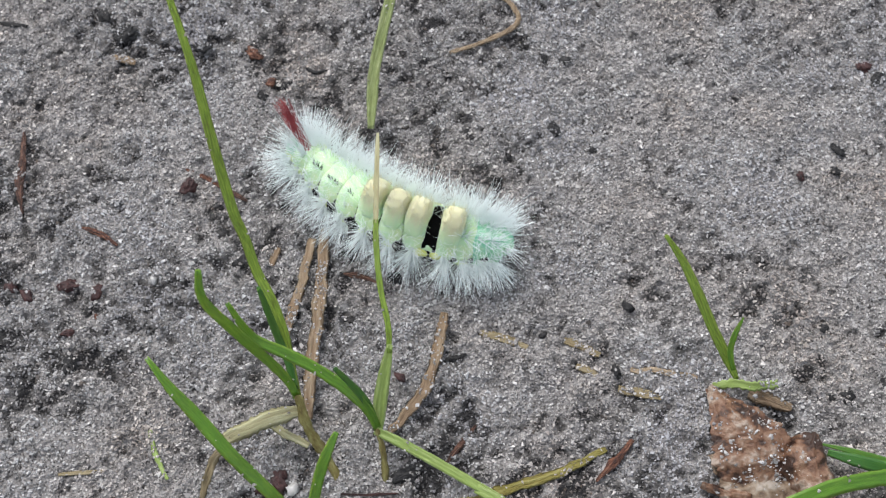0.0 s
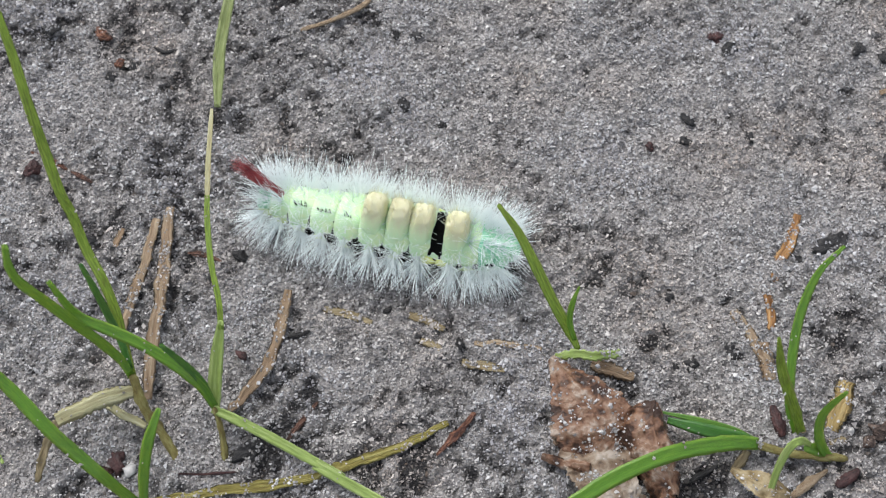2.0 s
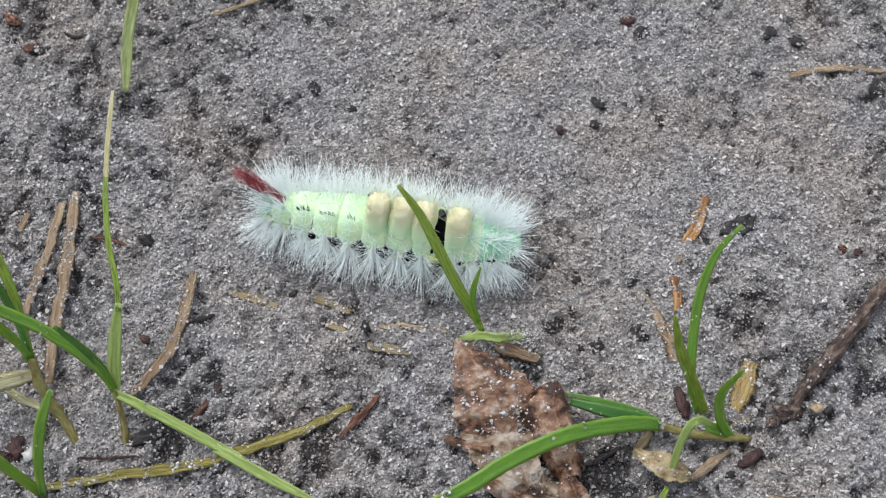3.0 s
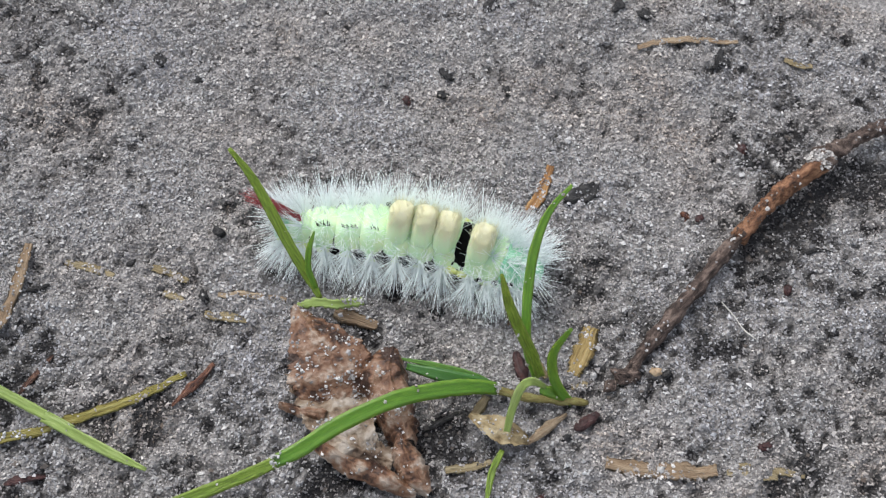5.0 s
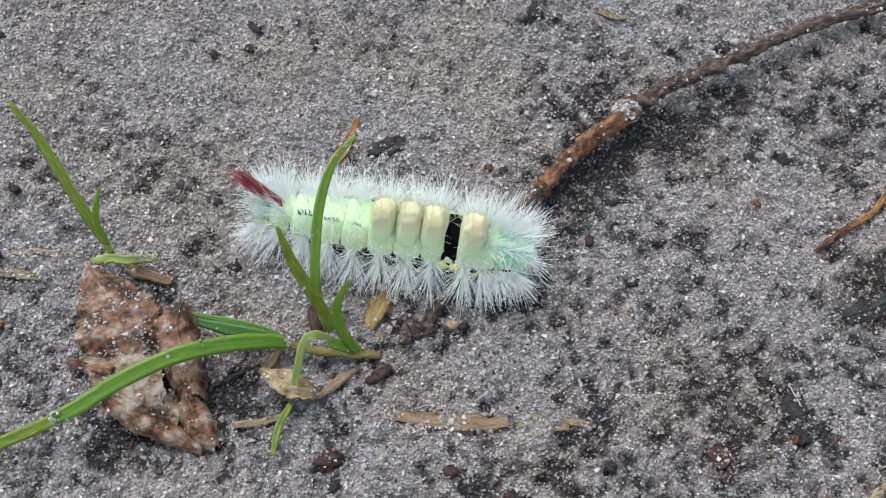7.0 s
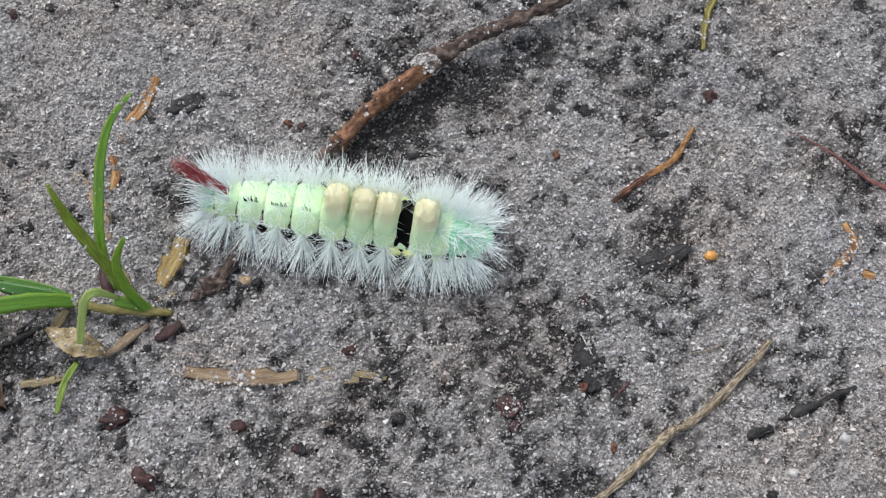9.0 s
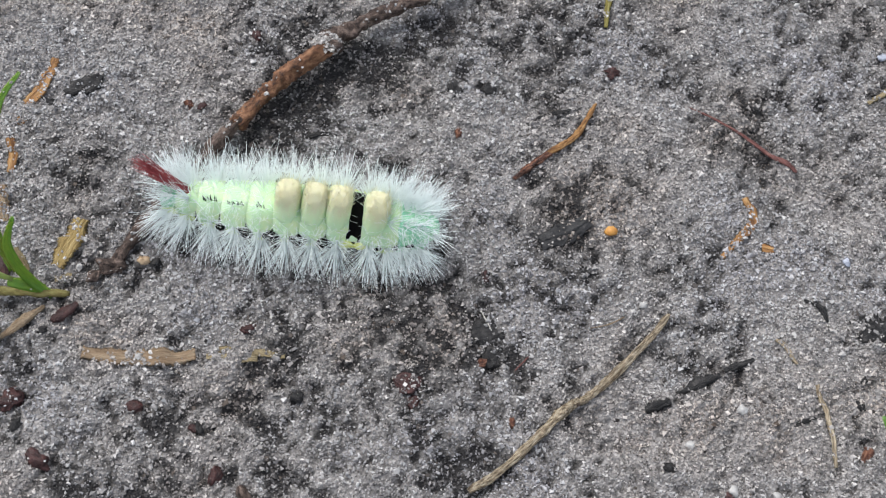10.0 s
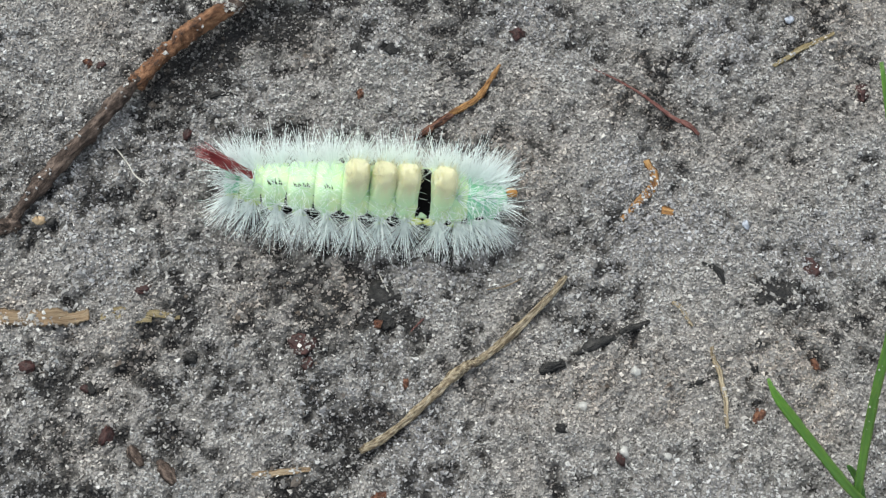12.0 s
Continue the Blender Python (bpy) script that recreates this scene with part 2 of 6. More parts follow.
def hair_material(name, colours, rough=0.6):
    m, nodes, links, b = material(name, rough, 0.6)
    n = noise_tex(nodes, links, 350, 3)
    r = ramp(nodes, [(0.35, colours[0]), (0.65, colours[1])])
    links.new(n.outputs["Fac"], r.inputs[0])
    links.new(r.outputs[0], b.inputs["Base Color"])
    return m


M_HAIR = hair_material("white_bristles", [(0.885, 0.965, 0.955), (0.93, 0.985, 0.975)], 0.35)
M_CREAM = hair_material("cream_brush", [(0.72, 0.70, 0.51), (0.78, 0.76, 0.57)], 0.95)


def brush_material():
    """Dense brush: cream at the tips, pale green towards the skin, finely fibrous."""
    m, nodes, links, b = material("cream_brush_core", 0.95, 0.05)
    c = nodes.new("ShaderNodeTexCoord")
    xyz = nodes.new("ShaderNodeSeparateXYZ")
    links.new(c.outputs["Object"], xyz.inputs[0])
    fine = noise_tex(nodes, links, 1800, 4, stretch=(1, 1, 0.2))
    h = nodes.new("ShaderNodeMapRange")
    h.inputs["From Min"].default_value, h.inputs["From Max"].default_value = -0.0030, 0.0030
    h.inputs["To Max"].default_value = 0.72
    links.new(xyz.outputs["Z"], h.inputs["Value"])
    ad = nodes.new("ShaderNodeMath")
    ad.operation = "MULTIPLY_ADD"
    ad.inputs[1].default_value = 0.3
    links.new(fine.outputs["Fac"], ad.inputs[0])
    links.new(h.outputs[0], ad.inputs[2])
    r = ramp(nodes, [(0.42, (0.59, 0.78, 0.48)), (0.58, (0.63, 0.74, 0.46)), (0.74, (0.64, 0.64, 0.42)), (0.92, (0.63, 0.60, 0.41))])
    links.new(ad.outputs[0], r.inputs[0])
    links.new(r.outputs[0], b.inputs["Base Color"])
    b.inputs["Subsurface Weight"].default_value = 0.5
    b.inputs["Subsurface Radius"].default_value = (1.0, 0.9, 0.6)
    b.inputs["Subsurface Scale"].default_value = 0.0008
    bump(nodes, links, b, fine.outputs["Fac"], 0.3, 0.0001)
    return m


M_BRUSH = brush_material()
M_PENCIL = mottled("crimson_brush", [(0.22, 0.035, 0.042), (0.34, 0.065, 0.072), (0.46, 0.15, 0.13)], 500, 0.55, 0.3, relief=0.0)


# ---- builders ----
def shade_smooth(me, on=True):
    me.polygons.foreach_set("use_smooth", [on] * len(me.polygons))


def finish(name, bm, mat, smooth=True):
    me = bpy.data.meshes.new(name)
    bm.normal_update()
    bm.to_mesh(me)
    bm.free()
    me.materials.append(mat)
    shade_smooth(me, smooth)
    return me


def thing(name, label, category, group=""):
    return tagged(new(name), label, category, group)


def part(name, bm, mat, parent, label="", smooth=True):
    ob = new(name, finish(name, bm, mat, smooth))
    ob.parent = parent
    if label:
        ob["label"] = label
    return ob


def whole(name, bm, mat, label, category, group="", smooth=True):
    return tagged(new(name, finish(name, bm, mat, smooth)), label, category, group)


# height of the ground, by value noise on a lattice
LATTICE = np.random.RandomState(5).rand(256, 256)


def lattice_noise(x, y, size, sx=0, sy=0):
    u, v = x / size + sx, y / size + sy
    i, j = np.floor(u).astype(int), np.floor(v).astype(int)
    f, g = u - i, v - j
    f, g = f * f * (3 - 2 * f), g * g * (3 - 2 * g)
    a, b = LATTICE[i % 256, j % 256], LATTICE[(i + 1) % 256, j % 256]
    c, d = LATTICE[i % 256, (j + 1) % 256], LATTICE[(i + 1) % 256, (j + 1) % 256]
    return (a * (1 - f) + b * f) * (1 - g) + (c * (1 - f) + d * f) * g


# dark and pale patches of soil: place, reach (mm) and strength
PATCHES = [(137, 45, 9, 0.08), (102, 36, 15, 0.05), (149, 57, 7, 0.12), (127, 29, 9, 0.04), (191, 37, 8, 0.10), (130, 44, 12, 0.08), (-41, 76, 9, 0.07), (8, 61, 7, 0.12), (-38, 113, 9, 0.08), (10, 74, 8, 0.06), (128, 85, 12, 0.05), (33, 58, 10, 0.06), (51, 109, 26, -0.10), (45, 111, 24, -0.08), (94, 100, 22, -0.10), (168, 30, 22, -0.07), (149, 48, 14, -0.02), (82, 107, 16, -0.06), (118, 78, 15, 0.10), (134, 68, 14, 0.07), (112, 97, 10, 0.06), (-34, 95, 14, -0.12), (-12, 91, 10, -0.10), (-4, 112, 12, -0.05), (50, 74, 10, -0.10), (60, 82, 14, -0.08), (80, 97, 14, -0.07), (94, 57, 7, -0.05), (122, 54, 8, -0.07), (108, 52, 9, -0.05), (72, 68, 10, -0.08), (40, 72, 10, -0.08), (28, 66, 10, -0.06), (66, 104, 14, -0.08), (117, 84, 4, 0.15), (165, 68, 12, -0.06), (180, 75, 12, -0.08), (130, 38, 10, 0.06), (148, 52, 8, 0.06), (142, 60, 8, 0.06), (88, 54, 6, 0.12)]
# wet soil and the twig's own shadow, both darkened into the soil along its lee
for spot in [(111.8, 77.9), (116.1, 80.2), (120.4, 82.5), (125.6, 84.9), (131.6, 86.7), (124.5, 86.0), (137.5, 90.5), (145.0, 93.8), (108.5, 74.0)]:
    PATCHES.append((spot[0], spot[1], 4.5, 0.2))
# darker soil about the last tuft
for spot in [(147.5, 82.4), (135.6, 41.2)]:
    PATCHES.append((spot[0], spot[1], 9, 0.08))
# shade in the hollows under the dead leaf, painted as dark soil
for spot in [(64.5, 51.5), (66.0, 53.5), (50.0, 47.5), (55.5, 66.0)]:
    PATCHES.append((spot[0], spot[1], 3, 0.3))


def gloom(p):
    """How dark the soil is from damp and painted shade, 0 to 1, in patches of several sizes. p: mm."""
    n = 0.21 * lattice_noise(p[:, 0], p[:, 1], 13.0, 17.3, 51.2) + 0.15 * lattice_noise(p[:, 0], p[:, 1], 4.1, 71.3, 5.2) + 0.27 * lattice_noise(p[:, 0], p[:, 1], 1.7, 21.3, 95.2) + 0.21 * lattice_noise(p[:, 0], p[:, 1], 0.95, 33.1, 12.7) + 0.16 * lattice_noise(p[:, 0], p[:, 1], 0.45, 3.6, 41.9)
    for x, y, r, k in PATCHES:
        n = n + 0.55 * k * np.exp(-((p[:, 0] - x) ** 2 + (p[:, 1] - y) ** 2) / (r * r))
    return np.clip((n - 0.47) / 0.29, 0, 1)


def relief(x, y):
    """Height of the ground in mm at x, y in mm."""
    n1 = lattice_noise(x, y, 14.0, 3.3, 9.1) - 0.5
    n2 = lattice_noise(x, y, 5.2, 40.2, 7.7) - 0.5
    n3 = lattice_noise(x, y, 2.3, 11.9, 80.3)
    n4 = lattice_noise(x, y, 0.9, 60.5, 31.7) - 0.5
    shape = np.shape(x)
    hollow = gloom(np.stack([np.ravel(x), np.ravel(y)], -1)).reshape(shape)
    n5 = lattice_noise(x, y, 1.25, 8.4, 66.1)
    pits = np.clip((n5 - 0.6) / 0.3, 0, 1)
    return 0.9 * n1 + 1.0 * n2 + 0.6 * n4 + 0.55 * (n3 - 0.5) - 0.8 * hollow - 0.45 * pits + 0.2


def at(x, y):
    return float(relief(np.array([x]), np.array([y]))[0])


def spline(pts, n):
    """Points along a smooth curve through pts."""
    p = [Vector(q) for q in pts]
    p = [2 * p[0] - p[1]] + p + [2 * p[-1] - p[-2]]
    out = []
    segs = len(p) - 3
    for k in range(n + 1):
        u = k / n * segs
        i = min(int(u), segs - 1)
        t = u - i
        a, b, c, d = p[i:i + 4]
        out.append(0.5 * (2 * b + (c - a) * t + (2 * a - 5 * b + 4 * c - d) * t * t + (3 * b - a - 3 * c + d) * t ** 3))
    return out


def loft(bm, rings, closed=True, caps=True, grain=None):
    lay = bm.verts.layers.float_vector.new("grain") if grain else None
    vs = [[bm.verts.new(q) for q in r] for r in rings]
    if grain:
        for a, g in zip(vs, grain):
            for v, q in zip(a, g):
                v[lay] = q
    m = len(rings[0])
    for a, b in zip(vs[:-1], vs[1:]):
        for i in range(m if closed else m - 1):
            j = (i + 1) % m
            bm.faces.new((a[i], a[j], b[j], b[i]))
    if caps and closed:
        bm.faces.new(vs[0][::-1])
        bm.faces.new(vs[-1])


def blade_mesh(pts, wide, tip=0.15, root=0.7, thick=0.1, fold=0.25, face=(0, -0.42, 0.9), n=22, seed=0, tear=0.0, crumple=0.0):
    """A grass blade: a folded strip with thickness, along pts in mm. wide: full width in mm."""
    rnd = random.Random(seed)
    ps = spline(pts, n)
    step = sum((b - a).length for a, b in zip(ps[:-1], ps[1:])) / n
    bm = bmesh.new()
    rings, grain = [], []
    face = Vector(face).normalized()
    for k, p in enumerate(ps):
        u = k / n
        t = (ps[min(k + 1, n)] - ps[max(k - 1, 0)]).normalized()
        s = t.cross(face)
        s = s.normalized() if s.length > 0.05 else Vector((1, 0, 0))
        up = s.cross(t).normalized()
        w = wide * 0.5 * (root + (1 - root) * min(1, u / 0.25)) * (1 if u < 0.6 else 1 - (1 - tip) * ((u - 0.6) / 0.4) ** 1.6)
        w *= 1 + rnd.uniform(-0.05, 0.05) + tear * rnd.uniform(-0.5, 0.4)
        if crumple:
            p = p + up * crumple * noise.noise(Vector((k * step * 0.6, seed * 1.7, 0))) + s * crumple * 0.8 * noise.noise(Vector((k * step * 0.45, seed * 2.3, 5)))
            fold = crumple * 2.2 * noise.noise(Vector((k * step * 0.35, seed * 3.1, 9)))
        f, h = fold * w, thick * (0.5 + 0.5 * min(1, w / (wide * 0.4)))
        ring = [p - s * w + up * f, p - s * w * 0.5 + up * (f * 0.35 + 0.03), p - up * 0.02, p + s * w * 0.5 + up * (f * 0.35 + 0.03), p + s * w + up * f,
                p + s * w * 0.55 + up * (f * 0.35 - h), p - up * (h + 0.05), p - s * w * 0.55 + up * (f * 0.35 - h)]
        rings.append([q * MM for q in ring])
        ln = (seed * 3.7 % 40) + 0.09 * k * step
        grain.append([Vector((w * c, ln, o)) for c, o in ((-1, 0), (-0.5, 0), (0, 0), (0.5, 0), (1, 0), (0.55, 0.7), (0, 0.7), (-0.55, 0.7))])
    loft(bm, rings, grain=grain)
    return bm


def stick_mesh(pts, radii, n=24, sides=12, rough=0.12, seed=0, flat=1.0):
    """A twig, stem or sliver along pts (mm) with radii given along it, ridged lengthwise and uneven."""
    rnd = random.Random(seed)
    off = rnd.uniform(0, 90)
    ps = spline(pts, n)
    step = sum((b - a).length for a, b in zip(ps[:-1], ps[1:])) / n
    bm = bmesh.new()
    rings, grain = [], []
    for k, p in enumerate(ps):
        u = k / n
        t = (ps[min(k + 1, n)] - ps[max(k - 1, 0)]).normalized()
        s = t.cross(Vector((0, 0, 1))).normalized()
        up = s.cross(t)
        x = u * (len(radii) - 1)
        i = min(int(x), len(radii) - 2)
        r = radii[i] + (radii[i + 1] - radii[i]) * (x - i)
        if k in (0, n):
            r *= 0.6
        ring, g = [], []
        lump = 1 + rough * 1.2 * noise.noise(Vector((off, 0, k * step * 0.45)))
        for j in range(sides):
            a = 2 * math.pi * j / sides
            c, d = math.cos(a), math.sin(a)
            ridge = noise.noise(Vector((c * 2.6 + off, d * 2.6, k * step * 0.18)))
            bumpy = noise.noise(Vector((c * 1.4 + off, d * 1.4, k * step * 0.9)))
            q = r * lump * (1 + rough * (1.5 * ridge + 1.1 * bumpy + rnd.uniform(-0.3, 0.3)))
            ring.append((p + s * c * q + up * d * q * flat) * MM)
            g.append(Vector((c * 0.8 + off, d * 0.8, k * step * 0.42)))
        rings.append(ring)
        grain.append(g)
    loft(bm, rings, grain=grain)
    return bm


def crumb_mesh(size, squash=(1, 1, 0.7), rough=0.3, seed=0, sub=2):
    bm = bmesh.new()
    bmesh.ops.create_icosphere(bm, subdivisions=sub, radius=1)
    o = Vector((seed * 7.13 % 50, seed * 3.7 % 50, 0))
    lay = bm.verts.layers.float_vector.new("grain")
    for v in bm.verts:
        v[lay] = v.co * size * 0.35 + o
        d = 1 + rough * 1.6 * noise.noise(v.co * 1.3 + o) + rough * 0.7 * noise.noise(v.co * 3.1 + o)
        v.co = Vector((v.co.x * d * squash[0], v.co.y * d * squash[1], v.co.z * d * squash[2])) * size * 0.5 * MM
    return bm


def lying(pts, lift):
    """Ground points raised to lie on the soil. Points are (x, y) in mm."""
    base = [at(x, y) for x, y in pts]
    m = sum(base) / len(base)
    return [(x, y, m * 0.5 + max(b, -0.4) * 0.5 + lift) for (x, y), b in zip(pts, base)]


SEED = [100]


def serial():
    SEED[0] += 1
    return SEED[0]


def sliver(name, pts, wide, mat, label, category, flat=0.45, lift=0.1, taper=(0.35, 1, 0.85, 0.45), rough=0.3, group=""):
    r = wide * 0.5
    bm = stick_mesh(lying(pts, lift + r * flat * 0.5), [r * k for k in taper], 34, 12, rough, serial(), flat)
    return whole(name, bm, mat, label, category, group)


def straw(name, pts, wide, mat, label, category="straw", lift=0.25, fold=-0.15, tear=0.22, group=""):
    bm = blade_mesh(lying(pts, (-0.05 if "buried" in label else 0.14) + lift * 0.45), wide * 0.95, 0.6, 0.75, 0.05, fold, (0, 0, 1), 46, serial(), tear * 1.6, 0.32)
    return whole(name, bm, mat, label, category, group)


def crumb(name, xy, size, mat, label, category, squash=(1, 0.8, 0.55), rough=0.35, turn=None, lift=0.0, group=""):
    k = serial()
    ob = whole(name, crumb_mesh(size, squash, rough, k, 3 if size > 2.5 else 2), mat, label, category, group)
    z = max(at(*xy), -0.3) + size * squash[2] * (0.3 if rough < 0.2 else 0.22 if rough > 0.55 else 0.16) + lift
    ob.matrix_basis = pose(xy[0] * MM, xy[1] * MM, z * MM, 0, 0, (k * 67) % 360 if turn is None else turn)
    return ob


# ---- ground ----
def ground():
    x0, x1, y0, y1, step = -72.0, 228.0, -4.0, 152.0, 0.5
    nx, ny = int((x1 - x0) / step) + 1, int((y1 - y0) / step) + 1
    gx, gy = np.meshgrid(np.linspace(x0, x1, nx), np.linspace(y0, y1, ny))
    edge = np.minimum.reduce([gx - x0, x1 - gx, gy - y0, y1 - gy])
    gz = (relief(gx, gy) - 0.07) * np.clip(edge / 4, 0, 1)
    co = np.stack([gx, gy, gz], -1).reshape(-1, 3) * MM
    idx = np.arange(nx * ny).reshape(ny, nx)
    quads = np.stack([idx[:-1, :-1], idx[:-1, 1:], idx[1:, 1:], idx[1:, :-1]], -1).reshape(-1, 4)
    # rings of wider and wider soil round the near patch, out to the horizon
    rim = np.concatenate([idx[0, :-1], idx[:-1, -1], idx[-1, :0:-1], idx[:0:-1, 0]])
    centre = np.array([(x0 + x1) / 2, (y0 + y1) / 2, 0]) * MM
    allco, faces, last, n = [co], [quads], rim, len(co)
    for grow in (1.4, 3, 10, 60, 600, 6000):
        c = centre + (co[rim] - centre) * grow
        ring = np.arange(len(rim)) + n
        n += len(rim)
        allco.append(c)
        faces.append(np.stack([last, ring, np.roll(ring, -1), np.roll(last, -1)], -1))
        last = ring
    me = bpy.data.meshes.new("ground")
    me.from_pydata(np.concatenate(allco).tolist(), [], np.concatenate(faces).tolist())
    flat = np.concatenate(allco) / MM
    # damp and the painted twig and leaf shade, stored per vertex
    damp_shade = me.attributes.new("damp_shade", "FLOAT", "POINT")
    wet_shade = gloom(flat)
    wet_shade[len(co):] = 0.35
    damp_shade.data.foreach_set("value", wet_shade.astype(np.float32))
    me.materials.append(M_GROUND)
    shade_smooth(me)
    return tagged(new("ground", me), "grey packed sandy soil with small pits and dark humus", "ground", kind="structure")


def scatter(name, xy, size, mat, label, category, seed, sink=0.1, flat=0.75, ground_z=None, sides=6, soil=False):
    """Grains, each a rough little stone of eight or twelve faces, joined into one mesh."""
    rs = np.random.RandomState(seed)
    step = 2 * math.pi / sides
    ring = [(math.cos(step * k), math.sin(step * k), 0.38 if k % 2 else -0.38) for k in range(sides)]
    base = np.array(ring + [(0, 0, 0.95), (0, 0, -0.95)])
    tri = np.array([(k, (k + 1) % sides, sides) for k in range(sides)] + [((k + 1) % sides, k, sides + 1) for k in range(sides)])
    n = len(xy)
    q = rs.randn(n, 4)
    q /= np.linalg.norm(q, axis=1)[:, None]
    w, x, y, z = q.T
    rot = np.stack([1 - 2 * (y * y + z * z), 2 * (x * y - z * w), 2 * (x * z + y * w), 2 * (x * y + z * w), 1 - 2 * (x * x + z * z),
                    2 * (y * z - x * w), 2 * (x * z - y * w), 2 * (y * z + x * w), 1 - 2 * (x * x + y * y)], -1).reshape(n, 3, 3)
    shape = rs.uniform(0.6, 1.3, (n, 1, 3))
    pts = base[None] * shape * rs.uniform(0.75, 1.2, (n, len(base), 1))
    pts = np.einsum("nij,nkj->nki", rot, pts) * (size * 0.5)[:, None, None]
    pts[:, :, 2] *= flat
    h = relief(xy[:, 0], xy[:, 1]) if ground_z is None else ground_z
    pts += np.stack([xy[:, 0], xy[:, 1], h + size * sink], -1)[:, None]
    me = bpy.data.meshes.new(name)
    nv, nf = n * len(base), n * len(tri)
    faces = (tri[None] + (np.arange(n) * len(base))[:, None, None]).reshape(-1)
    me.vertices.add(nv)
    me.vertices.foreach_set("co", (pts.reshape(-1) * MM).astype(np.float32))
    me.loops.add(nf * 3)
    me.loops.foreach_set("vertex_index", faces.astype(np.int32))
    me.polygons.add(nf)
    me.polygons.foreach_set("loop_start", (np.arange(nf) * 3).astype(np.int32))
    me.update(calc_edges=True)
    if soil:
        damp_shade = me.attributes.new("damp_shade", "FLOAT", "POINT")
        damp_shade.data.foreach_set("value", np.repeat(gloom(xy), len(base)).astype(np.float32))
    shade_smooth(me, False)
    me.materials.append(mat)
    return tagged(new(name, me), label, category, kind="stuff")


def in_strip(p, margin):
    """Whether points lie in the slanting strip of soil that the walk passes over."""
    x, y = p[:, 0], p[:, 1]
    top = np.where(x < 80, 138 - 0.05 * (x + 56), 131.5 - 0.39 * (x - 80))
    low = np.maximum(56 - 0.31 * np.maximum(0, x + 20), 23 - 0.135 * (x - 87))
    return (x > -60 - margin) & (x < 219 + margin) & (y < top + margin) & (y > low - margin)


def sand():
    rs = np.random.RandomState(21)

    def spots(n):
        q = np.stack([rs.uniform(-64, 224, n), rs.uniform(0, 146, n)], -1)
        return q[in_strip(q, 4)]

    p = spots(640000)
    g = gloom(p)
    pale = p[rs.rand(len(p)) < np.clip(1.0 - 0.72 * g, 0.25, 1) * 0.72][:215000]
    scatter("pale_sand", pale, np.clip(rs.lognormal(-0.98, 0.34, len(pale)), 0.16, 0.95), M_QUARTZ, "pale grey and white quartz sand bedded in soil", "sand", 3, 0.12, 0.85, None, 3, True)
    p = spots(200000)
    g = gloom(p)
    grey = p[rs.rand(len(p)) < np.clip(0.14 + 0.9 * g, 0, 1) * 0.8][:70000]
    scatter("grey_sand", grey, np.clip(rs.lognormal(-0.98, 0.36, len(grey)), 0.18, 0.9), M_GREY, "dull grey sand grains bedded in moist dark soil", "sand", 5, 0.08, 0.8, None, 3, True)
    d = spots(60000)
    g = gloom(d)
    d = d[rs.rand(len(d)) < np.clip(0.02 + 0.5 * g * g, 0, 1)][:9000]
    scatter("humus", d, np.clip(rs.lognormal(-0.75, 0.45, len(d)), 0.2, 1.3), M_HUMUS, "dark humus crumbs scattered in the sandy soil", "humus", 4, -0.05, 0.5)
    d = spots(130000)
    knots = lattice_noise(d[:, 0], d[:, 1], 2.7, 14.9, 3.8)
    d = d[rs.rand(len(d)) < np.clip((knots - 0.3) * 1.3, 0.05, 1)][:42000]
    scatter("fine_humus", d, np.clip(rs.lognormal(-1.5, 0.35, len(d)), 0.1, 0.5), M_HUMUS, "fine black specks of humus among the sand grains", "humus", 6, 0.2, 0.8, None, 3)


ground()
sand()


# ---- grass ----
def plant(label, parts):
    """A grass plant of blades and stems. parts: name, points in mm, width, material, kind of strip, label."""
    g = thing("grass_plant", label, "grass plant", "grass plants on the soil")
    for name, pts, wide, mat, opts, words in parts:
        if name == "stem":
            part(name, stick_mesh(pts, [wide * 0.55, wide * 0.5, wide * 0.45], 26, 10, 0.28, serial(), 0.8), mat, g, words)
        else:
            part(name, blade_mesh(pts, wide, seed=serial(), **opts), mat, g, words)
    return g


